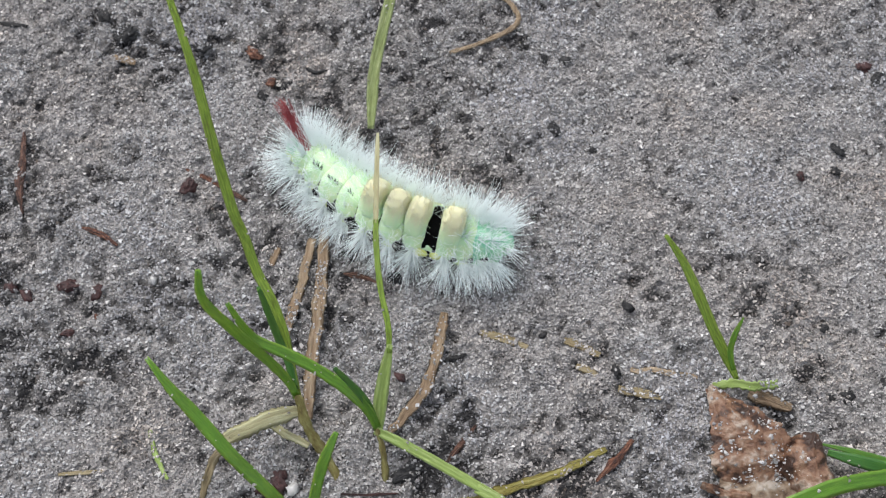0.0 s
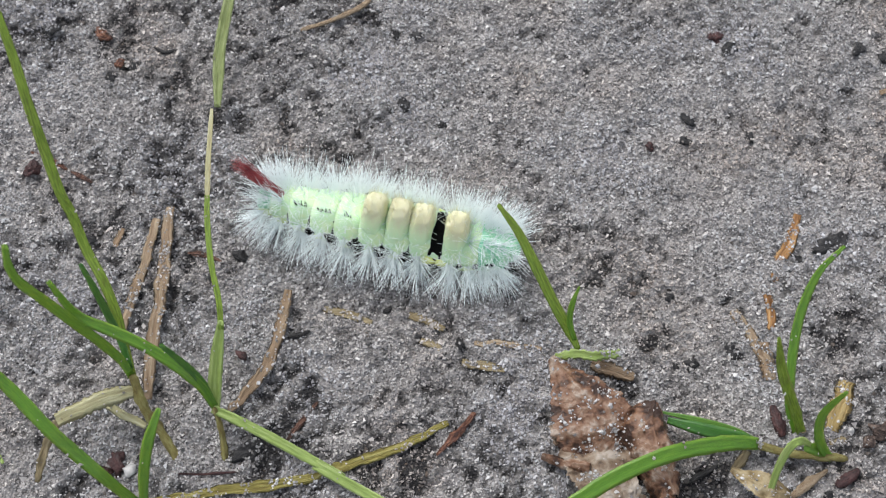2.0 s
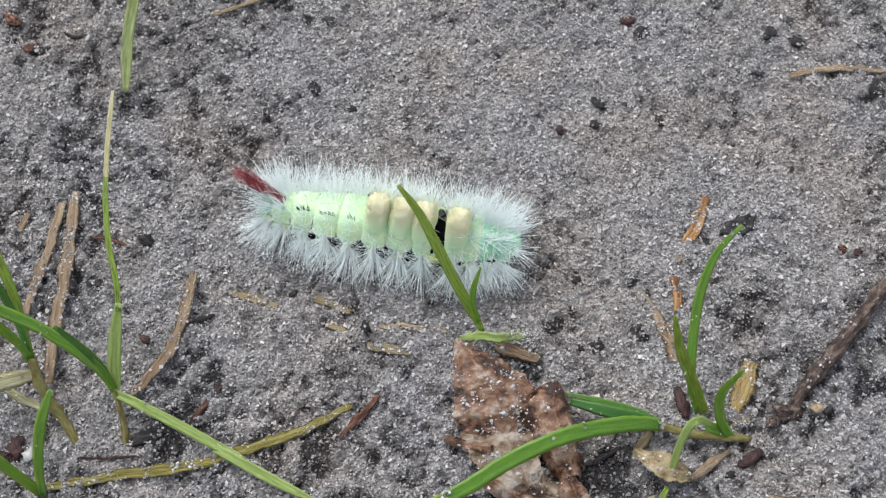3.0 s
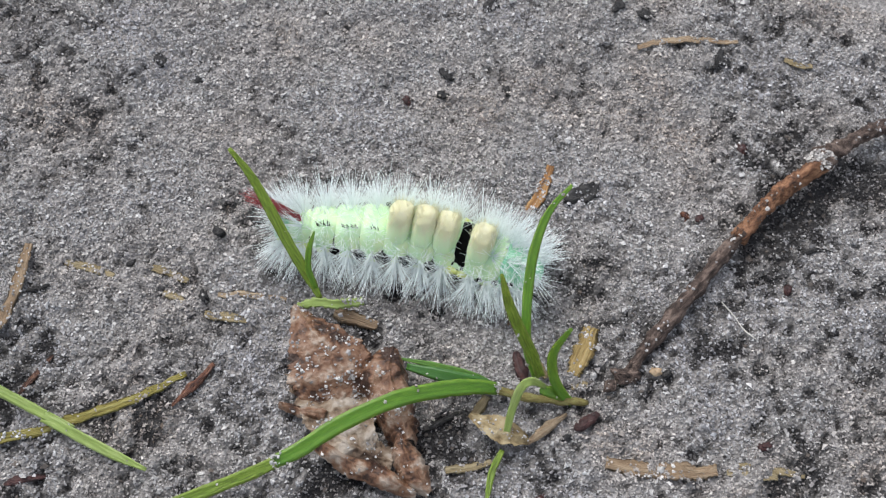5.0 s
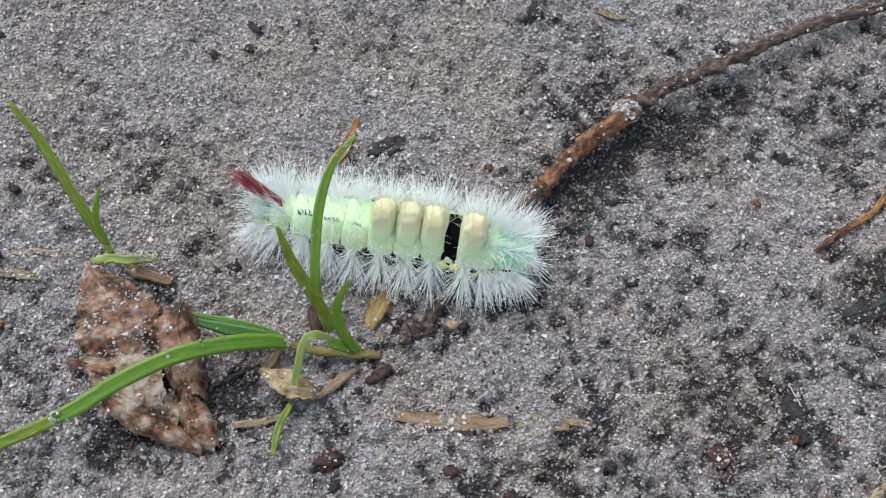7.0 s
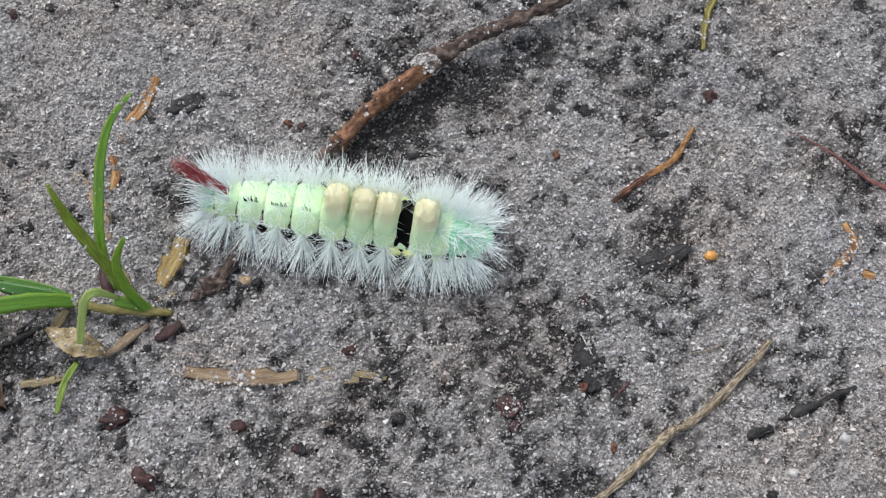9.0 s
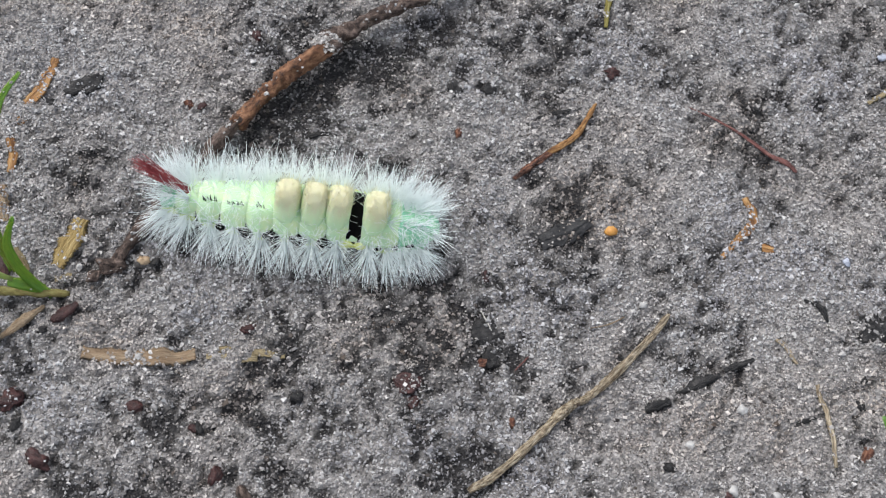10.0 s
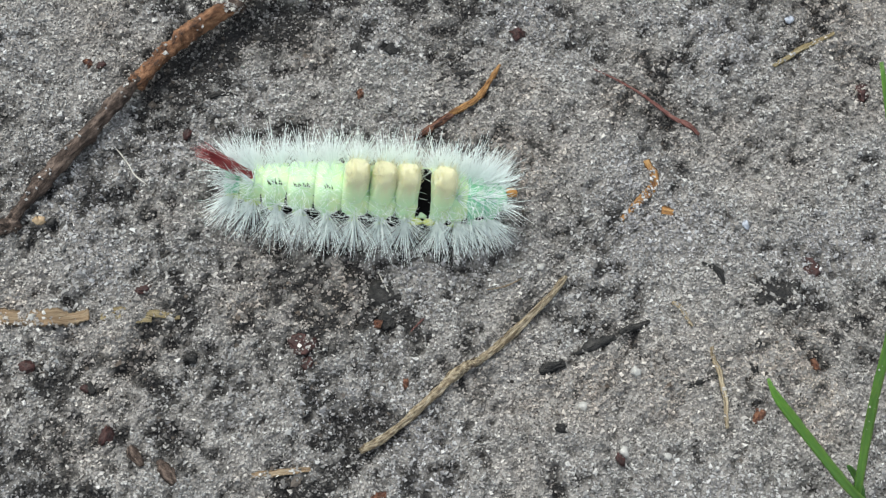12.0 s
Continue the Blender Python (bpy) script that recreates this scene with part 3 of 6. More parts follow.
plant("upright green grass tuft with one long blade, dry folded leaf", [
    ("stem", [(-2.3, 59.1, -0.5), (-4.5, 62.9, 1.5), (-6.3, 65.6, 4.0), (-7.4, 69.1, 6.5)], 1.25, M_STEM, {}, "brownish olive stem base"),
    ("blade", [(-7.5, 68.9, 6.0), (-8.2, 72.4, 8.0), (-8.8, 76.0, 11.0), (-10.2, 79.7, 13.5), (-12.0, 83.1, 15.0), (-13.2, 86.5, 18.0), (-14.2, 88.5, 20.5), (-15.3, 92.3, 24.0), (-16.3, 96.3, 29.0), (-17.2, 100.2, 32.5), (-18.2, 103.6, 35.5), (-19.9, 108.5, 38.5), (-20.9, 110.7, 40.0)], 1.36, M_GRASS_OLIVE, dict(tip=0.45, root=0.9, n=40, fold=0.4), "long olive green blade"),
    ("blade", [(-7.6, 69.1, 6.5), (-8.5, 70.4, 9.0), (-10.1, 71.3, 13.0), (-12.2, 72.1, 18.0), (-14.0, 72.6, 23.5), (-15.2, 72.6, 29.0), (-15.6, 73.2, 32.0), (-15.3, 74.5, 35.0)], 1.36, M_GRASS, dict(tip=0.55, n=28), ""),
    ("blade", [(-7.6, 69.7, 7.0), (-8.4, 72.7, 9.5), (-9.3, 74.8, 12.0), (-10.1, 76.7, 17.0), (-10.6, 77.8, 22.0)], 1.05, M_GRASS_DARK, dict(tip=0.5, n=18), ""),
    ("blade", [(-7.0, 67.6, 5.0), (-11.6, 65.7, 6.5), (-16.4, 63.1, 7.5)], 2.2, M_SERE, dict(tip=0.85, root=0.6, fold=-0.1, n=44, tear=0.22, crumple=0.2, thick=0.06), "pale yellow folded leaf"),
    ("blade", [(-16.0, 63.4, 7.5), (-18.4, 61.4, 4.0), (-20.4, 57.3, 0.6)], 1.25, M_STRAW_OLIVE, dict(tip=0.6, fold=0.3, tear=0.4, crumple=0.4, n=30, thick=0.05), "dry hanging leaf end"),
    ("blade", [(-6.4, 63.6, 2.0), (-9.0, 65.0, 2.6), (-11.6, 66.4, 3.0)], 1.2, M_SERE, dict(tip=0.5, tear=0.4, crumple=0.2, n=30, thick=0.05), "pale dry sheath"),
])
plant("green grass tuft with thin dry stalk and yellowing leaf", [
    ("stem", [(3.5, 59.0, -0.5), (3.5, 61.3, 1.0), (3.2, 63.1, 2.5), (2.6, 65.1, 3.8)], 0.8, M_STEM, {}, "olive stem base"),
    ("blade", [(2.8, 65.1, 3.5), (1.8, 66.5, 7.0), (0.0, 67.8, 10.0), (-2.3, 69.2, 11.8), (-5.0, 70.6, 13.4), (-8.4, 71.9, 15.2), (-11.3, 72.8, 17.0), (-12.8, 73.9, 19.5), (-14.2, 75.6, 22.5)], 1.48, M_GRASS, dict(tip=0.4, n=32), ""),
    ("blade", [(2.6, 65.8, 5.0), (1.7, 67.2, 8.0), (0.4, 68.1, 11.5), (-1.7, 68.9, 17.0)], 0.98, M_GRASS_DARK, dict(tip=0.6), ""),
    ("blade", [(2.8, 65.0, 3.5), (3.1, 67.0, 6.0), (3.9, 70.0, 9.5), (4.9, 73.2, 13.2)], 1.79, M_GRASS_PALE, dict(tip=0.4, root=0.6, fold=0.45), "pale green leaf sheath"),
    ("blade", [(4.8, 72.3, 12.5), (4.7, 75.6, 14.0), (3.8, 80.5, 15.2), (3.4, 85.9, 16.3), (3.4, 89.0, 16.8)], 0.78, M_GRASS_OLIVE, dict(tip=0.85, root=0.9, n=26, fold=0.5), "thin olive stalk"),
    ("blade", [(3.4, 88.6, 16.75), (3.5, 93.6, 17.3), (3.7, 101.7, 17.0)], 0.72, M_SERE, dict(tip=0.6, root=0.95, n=20, fold=0.4, tear=0.2), "dry straw-coloured tip of the stalk"),
    ("blade", [(2.4, 65.0, 3.6), (5.4, 63.4, 3.6), (9.4, 61.2, 3.0), (14.4, 58.3, 2.2), (19.0, 55.5, 1.6)], 1.36, M_GRASS_PALE, dict(tip=0.9, root=0.8), "yellowing leaf lying out"),
    ("blade", [(15.3, 57.4, 2.0), (19.5, 54.8, 1.6), (23.7, 52.3, 1.3), (27.9, 50.0, 0.9)], 1.36, M_GRASS_PALE, dict(tip=0.35, root=0.98), "yellowing leaf end"),
])
plant("green grass tuft of two arching blades", [
    ("blade", [(-6.5, 53.3, 0.0), (-9.4, 55.0, 9.0), (-12.4, 57.4, 13.0), (-14.7, 59.4, 16.0), (-18.4, 63.3, 19.0), (-20.7, 65.5, 21.5), (-23.2, 68.5, 23.5)], 1.72, M_GRASS, dict(tip=0.35, root=0.8, n=30), ""),
    ("blade", [(-6.5, 52.9, 0.0), (-5.0, 54.6, 8.0), (-3.7, 56.9, 13.0), (-2.5, 58.7, 16.0), (-1.3, 60.5, 18.0)], 1.40, M_GRASS, dict(tip=0.45, n=20), ""),
])
plant("single pale green grass blade leaning over the soil", [
    ("blade", [(1.8, 111.1, 2.0), (2.1, 114.7, 3.6), (2.5, 118.6, 5.2), (3.4, 122.2, 7.0), (5.2, 127.6, 10.5), (6.5, 131.7, 13.0)], 1.75, M_GRASS_STRAW, dict(tip=0.9, root=0.55, n=26, fold=0.5), ""),
])
sprig = plant("small green grass sprig behind the dead leaf", [
    ("blade", [(50.2, 70.7, 3.0), (49.1, 72.7, 4.5), (47.1, 75.6, 7.5), (45.0, 79.0, 11.0), (42.7, 82.7, 14.5), (40.2, 85.3, 17.5)], 1.43, M_GRASS_OLIVE, dict(tip=0.35, root=0.45, n=26), "green blade, worn at the tip"),
    ("blade", [(49.7, 71.7, 4.0), (49.0, 73.2, 6.5), (49.2, 74.6, 9.0), (50.1, 76.1, 11.5)], 0.82, M_GRASS, dict(tip=0.3), ""),
    ("blade", [(47.2, 70.3, 1.8), (49.1, 70.0, 2.8), (52.0, 69.8, 3.2), (54.4, 69.9, 3.0), (55.8, 70.4, 2.5)], 1.39, M_GRASS_PALE, dict(tip=0.7, root=0.4, fold=-0.1, tear=0.6, thick=0.06, crumple=0.5, n=30), "pale torn leaf dusted with sand"),
    ("blade", [(51.9, 69.3, 1.4), (54.0, 68.3, 1.4), (57.4, 67.1, 0.9)], 1.89, M_STRAW, dict(tip=0.5, fold=-0.2, tear=0.5, crumple=0.4, n=30, thick=0.05), "brown dry leaf end"),
])
broad_tuft = plant("green grass tuft with a long blade lying across the dead leaf", [
    ("stem", [(71.1, 57.1, 2.2), (74.9, 55.9, 1.9), (79.2, 55.3, 1.4), (83.6, 55.0, 0.2)], 1.05, M_STEM, {}, "olive creeping stem"),
    ("blade", [(77.1, 58.4, 2.0), (76.1, 60.9, 4.5), (75.9, 63.6, 7.5), (76.4, 67.6, 10.5), (77.3, 71.1, 13.7), (79.1, 74.2, 17.0), (81.9, 76.3, 19.5)], 1.27, M_GRASS, dict(tip=0.35, n=28, root=0.8), ""),
    ("blade", [(77.7, 58.3, 2.0), (76.6, 59.9, 5.0), (74.8, 61.6, 9.5), (73.2, 63.2, 14.0), (72.0, 64.9, 19.5)], 1.5, M_GRASS_OLIVE, dict(tip=0.3, root=0.75, n=24, fold=0.35), "olive speckled blade stub"),
    ("blade", [(81.7, 54.9, 0.2), (79.9, 55.8, 2.8), (78.6, 56.8, 6.5), (78.3, 58.0, 11.0), (80.0, 58.9, 16.0)], 1.35, M_GRASS, dict(tip=0.35, n=22), ""),
    ("blade", [(80.7, 55.7, 1.2), (78.7, 55.6, 3.5), (77.0, 55.5, 5.0)], 1.56, M_GRASS, dict(tip=0.6), ""),
    ("blade", [(77.7, 55.6, 5.5), (75.6, 55.2, 9.0), (74.2, 54.6, 8.8), (73.2, 53.1, 6.0), (72.3, 50.5, 2.6)], 1.11, M_GRASS_PALE, dict(tip=0.7, root=0.5, n=20), "curled light green leaf"),
    ("blade", [(71.8, 49.0, 2.0), (70.2, 46.2, 2.2), (69.2, 42.6, 2.0)], 0.90, M_GRASS_OLIVE, dict(tip=0.4), ""),
    ("blade", [(71.9, 56.9, 2.6), (69.2, 56.8, 4.0), (65.2, 56.2, 5.6), (58.9, 54.7, 7.2), (52.0, 52.1, 7.0), (47.1, 49.5, 6.4), (44.0, 48.3, 6.0)], 2.09, M_GRASS, dict(tip=0.82, root=0.75, n=32, fold=0.16), "broad green blade"),
    ("blade", [(45.1, 48.7, 6.0), (41.6, 47.5, 5.2), (37.4, 46.4, 4.2), (31.2, 44.8, 2.8), (25.0, 43.4, 1.6), (19.5, 42.0, 0.8)], 1.60, M_GRASS_OLIVE, dict(tip=0.3, root=0.95, n=24, fold=0.16), "olive outer part of the broad blade"),
    ("blade", [(71.9, 57.1, 2.6), (68.9, 57.8, 3.2), (64.7, 59.0, 3.4), (60.7, 60.5, 3.0)], 1.72, M_GRASS_DARK, dict(tip=0.5, root=0.5, fold=0.05), "dark green folded leaf"),
    ("blade", [(71.9, 57.3, 2.8), (68.3, 59.0, 3.2), (64.1, 60.4, 3.2), (59.2, 62.0, 2.6)], 0.8, M_GRASS_DEEP, dict(tip=0.2, root=0.5, fold=0.05), "lighter upper edge of the folded leaf"),
    ("blade", [(70.6, 56.3, 1.8), (69.8, 55.0, 1.2), (68.4, 54.4, 0.6)], 1.31, M_STRAW_OLIVE, dict(tip=0.5, tear=0.5, crumple=0.4, n=26, thick=0.05), "dry brown sheath"),
])
plant("green grass tuft of three blades at the edge of the soil", [
    ("blade", [(193.4, 7.4, 0.2), (188.8, 10.1, 5.0), (184.2, 14.5, 9.5), (180.4, 18.7, 12.8), (179.0, 20.7, 13.8), (178.4, 22.7, 14.2)], 1.25, M_GRASS_DEEP, dict(tip=0.3, root=0.8, n=26), ""),
    ("blade", [(192.4, 7.9, 0.2), (191.2, 11.1, 3.0), (189.3, 12.6, 5.5)], 0.98, M_GRASS_DARK, dict(tip=0.5), ""),
    ("blade", [(190.7, 7.7, 0.2), (190.9, 10.9, 4.0), (191.4, 16.1, 9.0), (191.7, 20.4, 14.0), (192.8, 25.3, 18.5), (193.4, 31.7, 24.0), (193.1, 38.9, 29.0), (192.2, 45.6, 33.0), (191.7, 52.0, 36.0)], 1.3, M_GRASS_DEEP, dict(tip=0.4, root=0.8, n=36), ""),
])

# ---- twig ----
twig = thing("twig", "long crooked brown twig with a sand-crusted knot lying on the soil", "twig")
part("outer_stem", stick_mesh([(119.5, 87.2, 3.2), (123.9, 89.0, 3.2), (128.8, 91.4, 3.0), (135.5, 94.0, 2.8), (143.7, 97.4, 2.6), (152.0, 100.3, 2.4), (161.9, 102.6, 2.2), (174.4, 106.0, 2.0)], [1.25, 1.0, 0.92, 0.86, 0.82, 0.78], 150, 16, 0.3, 7), M_TWIG, twig, "grey-brown bark")
part("inner_stem", stick_mesh([(121.5, 86.9, 3.2), (115.5, 83.7, 2.9), (112.3, 81.3, 2.7), (109.9, 79.3, 2.5), (106.5, 75.9, 2.3)], [1.2, 1.08, 1.0, 1.02], 90, 16, 0.3, 8), M_TWIG_RED, twig, "russet bark")
part("lower_stem", stick_mesh([(107.4, 76.8, 2.4), (104.5, 74.2, 2.1), (100.9, 70.6, 1.8), (96.5, 66.2, 1.4), (93.2, 62.7, 1.0), (90.5, 59.8, 0.4), (89.1, 58.3, -0.2)], [1.0, 0.95, 0.9, 0.82, 0.7], 120, 16, 0.3, 9), M_TWIG, twig, "dark brown bark")
KNOT = (120.4, 86.5, 3.4)
knot = part("knot", crumb_mesh(3.5, (1.0, 0.85, 0.8), 0.35, 12, 3), M_TWIG, twig, "bark knot")
knot.matrix_basis = pose(KNOT[0] * MM, KNOT[1] * MM, KNOT[2] * MM)


def crust(x, y, z, spread, n, seed, size=0.55):
    """White grains stuck on a thing, as one part."""
    r = np.random.RandomState(seed)
    d = r.randn(n, 3)
    d /= np.linalg.norm(d, axis=1)[:, None]
    d[:, 2] = np.abs(d[:, 2])
    p = d * np.array(spread) * r.uniform(0.9, 1.05, (n, 1)) + np.array([x, y, z])
    return scatter("sand_crust", p[:, :2], np.clip(r.lognormal(math.log(size), 0.3, n), 0.2, 1), M_CRUST, "white sand grains stuck on", "sand", seed, 0.0, 0.9, p[:, 2])


M_CRUST = grains_material("white_sand_crust", [(0.0, (0.18, 0.17, 0.16)), (0.5, (0.36, 0.35, 0.34)), (1.0, (0.66, 0.65, 0.64))], 0.35, 0.5)


def stuck(ob, parent):
    ob.parent = parent
    for k in ("category", "kind"):
        del ob[k]
    return ob


stuck(crust(KNOT[0] - 0.3, KNOT[1] + 0.2, KNOT[2], (2.0, 1.6, 1.5), 420, 31, 0.42), twig)


def speckle(parent, pts, r, n, seed, size=0.4, side=0.8):
    """Sand grains clinging along a stem or leaf."""
    rr = np.random.RandomState(seed)
    ps = np.array([q[:] for q in spline(pts, 60)])
    i = rr.randint(0, 61, n)
    a = rr.uniform(0.1, math.pi - 0.1, n)
    p = ps[i] + np.stack([rr.uniform(-0.4, 0.4, n), np.cos(a) * r * side, np.sin(a) * r], -1)
    return stuck(scatter("sand_crust", p[:, :2], np.clip(rr.lognormal(math.log(size), 0.3, n), 0.15, 0.8), M_CRUST, "white sand grains stuck on", "sand", seed, 0.0, 0.9, p[:, 2]), parent)


for k, (spot, spread, owner) in enumerate([((54.6, 69.9, 3.6), (1.5, 0.6, 0.5), sprig), ((44.1, 48.2, 6.3), (0.5, 0.9, 0.4), broad_tuft), ((71.9, 56.8, 3.3), (0.4, 0.7, 0.4), broad_tuft)]):
    stuck(crust(spot[0], spot[1], spot[2], spread, 40 if k == 0 else 26, 71 + k, 0.3), owner)
speckle(twig, [(121.5, 86.9, 3.2), (115.5, 83.7, 2.9), (109.9, 79.3, 2.5), (104.5, 74.2, 2.1), (96.5, 66.2, 1.4), (91.3, 60.6, 0.6)], 1.2, 70, 41)
speckle(twig, [(119.5, 87.2, 3.2), (128.8, 91.4, 3.0), (143.7, 97.4, 2.6), (161.9, 102.6, 2.2)], 1.15, 55, 42)

# ---- dead leaf ----


def lobe_mesh(pts, widths, arch, curl, n=60, m=36, seed=0, thick=0.14):
    """A crumpled piece of dead leaf round a midline pts (mm), with uneven torn edges, arched and curled."""
    rnd = random.Random(seed)
    o = Vector((seed * 3.1, seed * 1.7, 0))
    ps = spline(pts, n)
    bm = bmesh.new()
    top, low = [], []
    for k, p in enumerate(ps):
        u = k / n
        t = (ps[min(k + 1, n)] - ps[max(k - 1, 0)]).normalized()
        s = t.cross(Vector((0, 0, 1))).normalized()
        x = u * (len(widths) - 1)
        i = min(int(x), len(widths) - 2)
        f = x - i
        wl = widths[i][0] + (widths[i + 1][0] - widths[i][0]) * f
        wr = widths[i][1] + (widths[i + 1][1] - widths[i][1]) * f
        jag = 1 + 0.14 * noise.noise(Vector((u * 26, 1, 0)) + o) + 0.15 * noise.noise(Vector((u * 9, 3, 0)) + o) + rnd.uniform(-0.03, 0.03)
        jag2 = 1 + 0.14 * noise.noise(Vector((u * 26, 6, 0)) + o) + 0.15 * noise.noise(Vector((u * 9, 8, 0)) + o) + rnd.uniform(-0.03, 0.03)
        a, b = [], []
        for j in range(m + 1):
            v = 2 * j / m - 1
            off = v * (wr * jag2 if v > 0 else wl * jag)
            q = p + s * off
            z = arch * (1 - v * v) + curl * max(0, abs(v) - 0.6) ** 2 * 6
            z += 0.4 * noise.noise(Vector((q.x * 0.2, q.y * 0.2, 0)) + o) + 0.05 * noise.noise(Vector((q.x * 2.2, q.y * 2.2, 4)) + o)
            # midrib, side ribs, sharp folds and fine crinkles
            z += 0.28 * math.exp(-(v * 11) ** 2)
            rib = (u * 6.5 + abs(v) * 0.9 + 0.35 * noise.noise(Vector((q.x * 0.4, q.y * 0.4, 3)) + o)) % 1 - 0.5
            z += 0.13 * math.exp(-(rib * 11) ** 2)
            z += 1.1 * (0.2 - abs(noise.noise(Vector((q.x * 0.19, q.y * 0.15, 7)) + o))) + 0.3 * (0.2 - abs(noise.noise(Vector((q.x * 0.5, q.y * 0.5, 9)) + o))) + 0.1 * (0.2 - abs(noise.noise(Vector((q.x * 1.6, q.y * 1.6, 11)) + o)))
            q = Vector((q.x, q.y, q.z + z))
            a.append(bm.verts.new(q * MM))
            b.append(bm.verts.new((q - Vector((0, 0, thick))) * MM))
        top.append(a)
        low.append(b)
    for k in range(n):
        for j in range(m):
            bm.faces.new((top[k][j], top[k][j + 1], top[k + 1][j + 1], top[k + 1][j]))
            bm.faces.new((low[k][j], low[k + 1][j], low[k + 1][j + 1], low[k][j + 1]))
        bm.faces.new((top[k][0], top[k + 1][0], low[k + 1][0], low[k][0]))
        bm.faces.new((top[k][m], low[k][m], low[k + 1][m], top[k + 1][m]))
    for j in range(m):
        bm.faces.new((top[0][j], low[0][j], low[0][j + 1], top[0][j + 1]))
        bm.faces.new((top[n][j], top[n][j + 1], low[n][j + 1], low[n][j]))
    bmesh.ops.recalc_face_normals(bm, faces=bm.faces)
    return bm


leaf = thing("dead_leaf", "crumpled dead brown leaf dusted with white sand", "leaf")
part("middle_lobe", lobe_mesh([(49.8, 62.0, 1.6), (50.8, 58.5, 1.8), (52.0, 54.5, 1.5), (52.8, 50.2, 1.0)], [(3.5, 4.4), (5.2, 4.8), (4.6, 4.4), (3.4, 2.6)], 0.5, 0.5, seed=21), M_LEAF_GREY, leaf, "bleached grey-tan middle")
part("upper_lobe", lobe_mesh([(46.8, 70.2, 1.7), (48.6, 66.6, 2.7), (50.2, 63.4, 2.9), (51.2, 60.2, 2.3), (52.2, 56.6, 0.7)], [(0.6, 0.6), (2.2, 2.8), (4.4, 4.9), (6.0, 5.2), (5.0, 4.6)], 1.2, 0.3, 80, seed=3), M_LEAF, leaf)
part("side_flap", lobe_mesh([(44.4, 57.3, 0.9), (47.2, 56.0, 1.7), (50.2, 54.9, 2.0)], [(0.4, 0.4), (1.0, 0.8), (0.9, 0.8)], 0.6, -0.5, 30, 12, seed=25), M_LEAF, leaf, "small torn flap")
part("rolled_edge", lobe_mesh([(59.2, 62.9, 2.2), (58.4, 60.2, 2.9), (58.8, 56.8, 3.0), (59.5, 53.2, 2.6), (60.1, 50.6, 1.8)], [(1.0, 1.8), (2.5, 3.9), (2.5, 3.4), (2.3, 2.5), (1.3, 1.5)], 1.8, -2.0, seed=5), M_LEAF, leaf, "rolled russet edge")
part("lower_lobe", lobe_mesh([(50.6, 52.8, 0.9), (54.4, 50.2, 1.2), (58.2, 48.6, 1.1)], [(2.0, 1.6), (2.6, 2.0), (1.4, 1.2)], 0.5, 0.4, seed=9), M_LEAF_GREY, leaf, "bleached grey-brown lobe")
part("folded_edge", lobe_mesh([(49.0, 51.8, 1.0), (52.4, 49.0, 1.7), (56.4, 46.8, 2.0), (60.8, 44.4, 1.0)], [(0.7, 0.8), (1.2, 1.3), (1.6, 1.4), (0.5, 0.5)], 0.9, -0.6, 50, 16, seed=17), M_LEAF, leaf, "folded lower edge")
part("curled_tip", lobe_mesh([(59.2, 51.6, 2.4), (59.8, 48.9, 2.7), (60.9, 46.6, 2.2), (62.5, 44.3, 0.8)], [(0.9, 0.8), (1.9, 1.8), (2.0, 1.9), (0.4, 0.5)], 1.3, -0.9, seed=14), M_LEAF, leaf, "curled brown tip")
part("husk", lobe_mesh([(68.2, 54.0, 1.4), (70.3, 52.1, 2.2), (72.5, 50.8, 2.1), (75.2, 50.2, 1.1)], [(0.4, 0.4), (1.7, 1.3), (2.1, 1.6), (0.6, 0.6)], 0.6, 0.6, 30, 14, 31, 0.06), M_HUSK, broad_tuft, "dry tan husk")

# ---- straw and dry grass on the soil ----
FLAT = "dry straw lying on the soil"
straw("straw", [(-4.8, 96.1), (-5.2, 87.7), (-5.9, 80.1), (-6.5, 72.8), (-6.7, 67.7)], 2.0, M_STRAW, "flat tan straw speckled with sand grains", lift=1.7, group=FLAT)
straw("straw", [(-6.5, 94.3), (-8.0, 87.8), (-9.4, 82.3), (-10.5, 77.8)], 1.6, M_STRAW, "flat tan straw beside a grass tuft", lift=1.4, group=FLAT)
straw("straw", [(11.8, 82.5), (10.8, 77.2), (9.1, 71.9), (6.4, 68.1), (4.1, 65.5)], 1.7, M_STRAW, "twisted brown straw lying on the soil", lift=1.3, group=FLAT)
straw("straw", [(16.5, 79.6), (19.7, 78.7), (23.1, 77.3)], 1.35, M_STRAW_OLIVE, "short buried piece of tan straw", lift=0.35, group=FLAT)
straw("straw", [(28.0, 78.0), (30.4, 77.2), (32.8, 75.8)], 1.35, M_STRAW_OLIVE, "short buried piece of tan straw", lift=0.35, group=FLAT)
straw("straw", [(29.5, 74.5), (31.3, 73.6), (32.4, 72.8)], 1.26, M_STRAW_OLIVE, "short buried piece of tan straw", lift=0.3, group=FLAT)
straw("straw", [(36.7, 73.5), (40.8, 73.0), (45.7, 72.2)], 1.08, M_STRAW, "thin buried straw beside the dead leaf", lift=0.35, group=FLAT)
straw("straw", [(34.9, 70.9), (37.5, 70.3), (40.6, 69.5)], 1.44, M_STRAW_OLIVE, "short buried piece of tan straw", lift=0.35, group=FLAT)
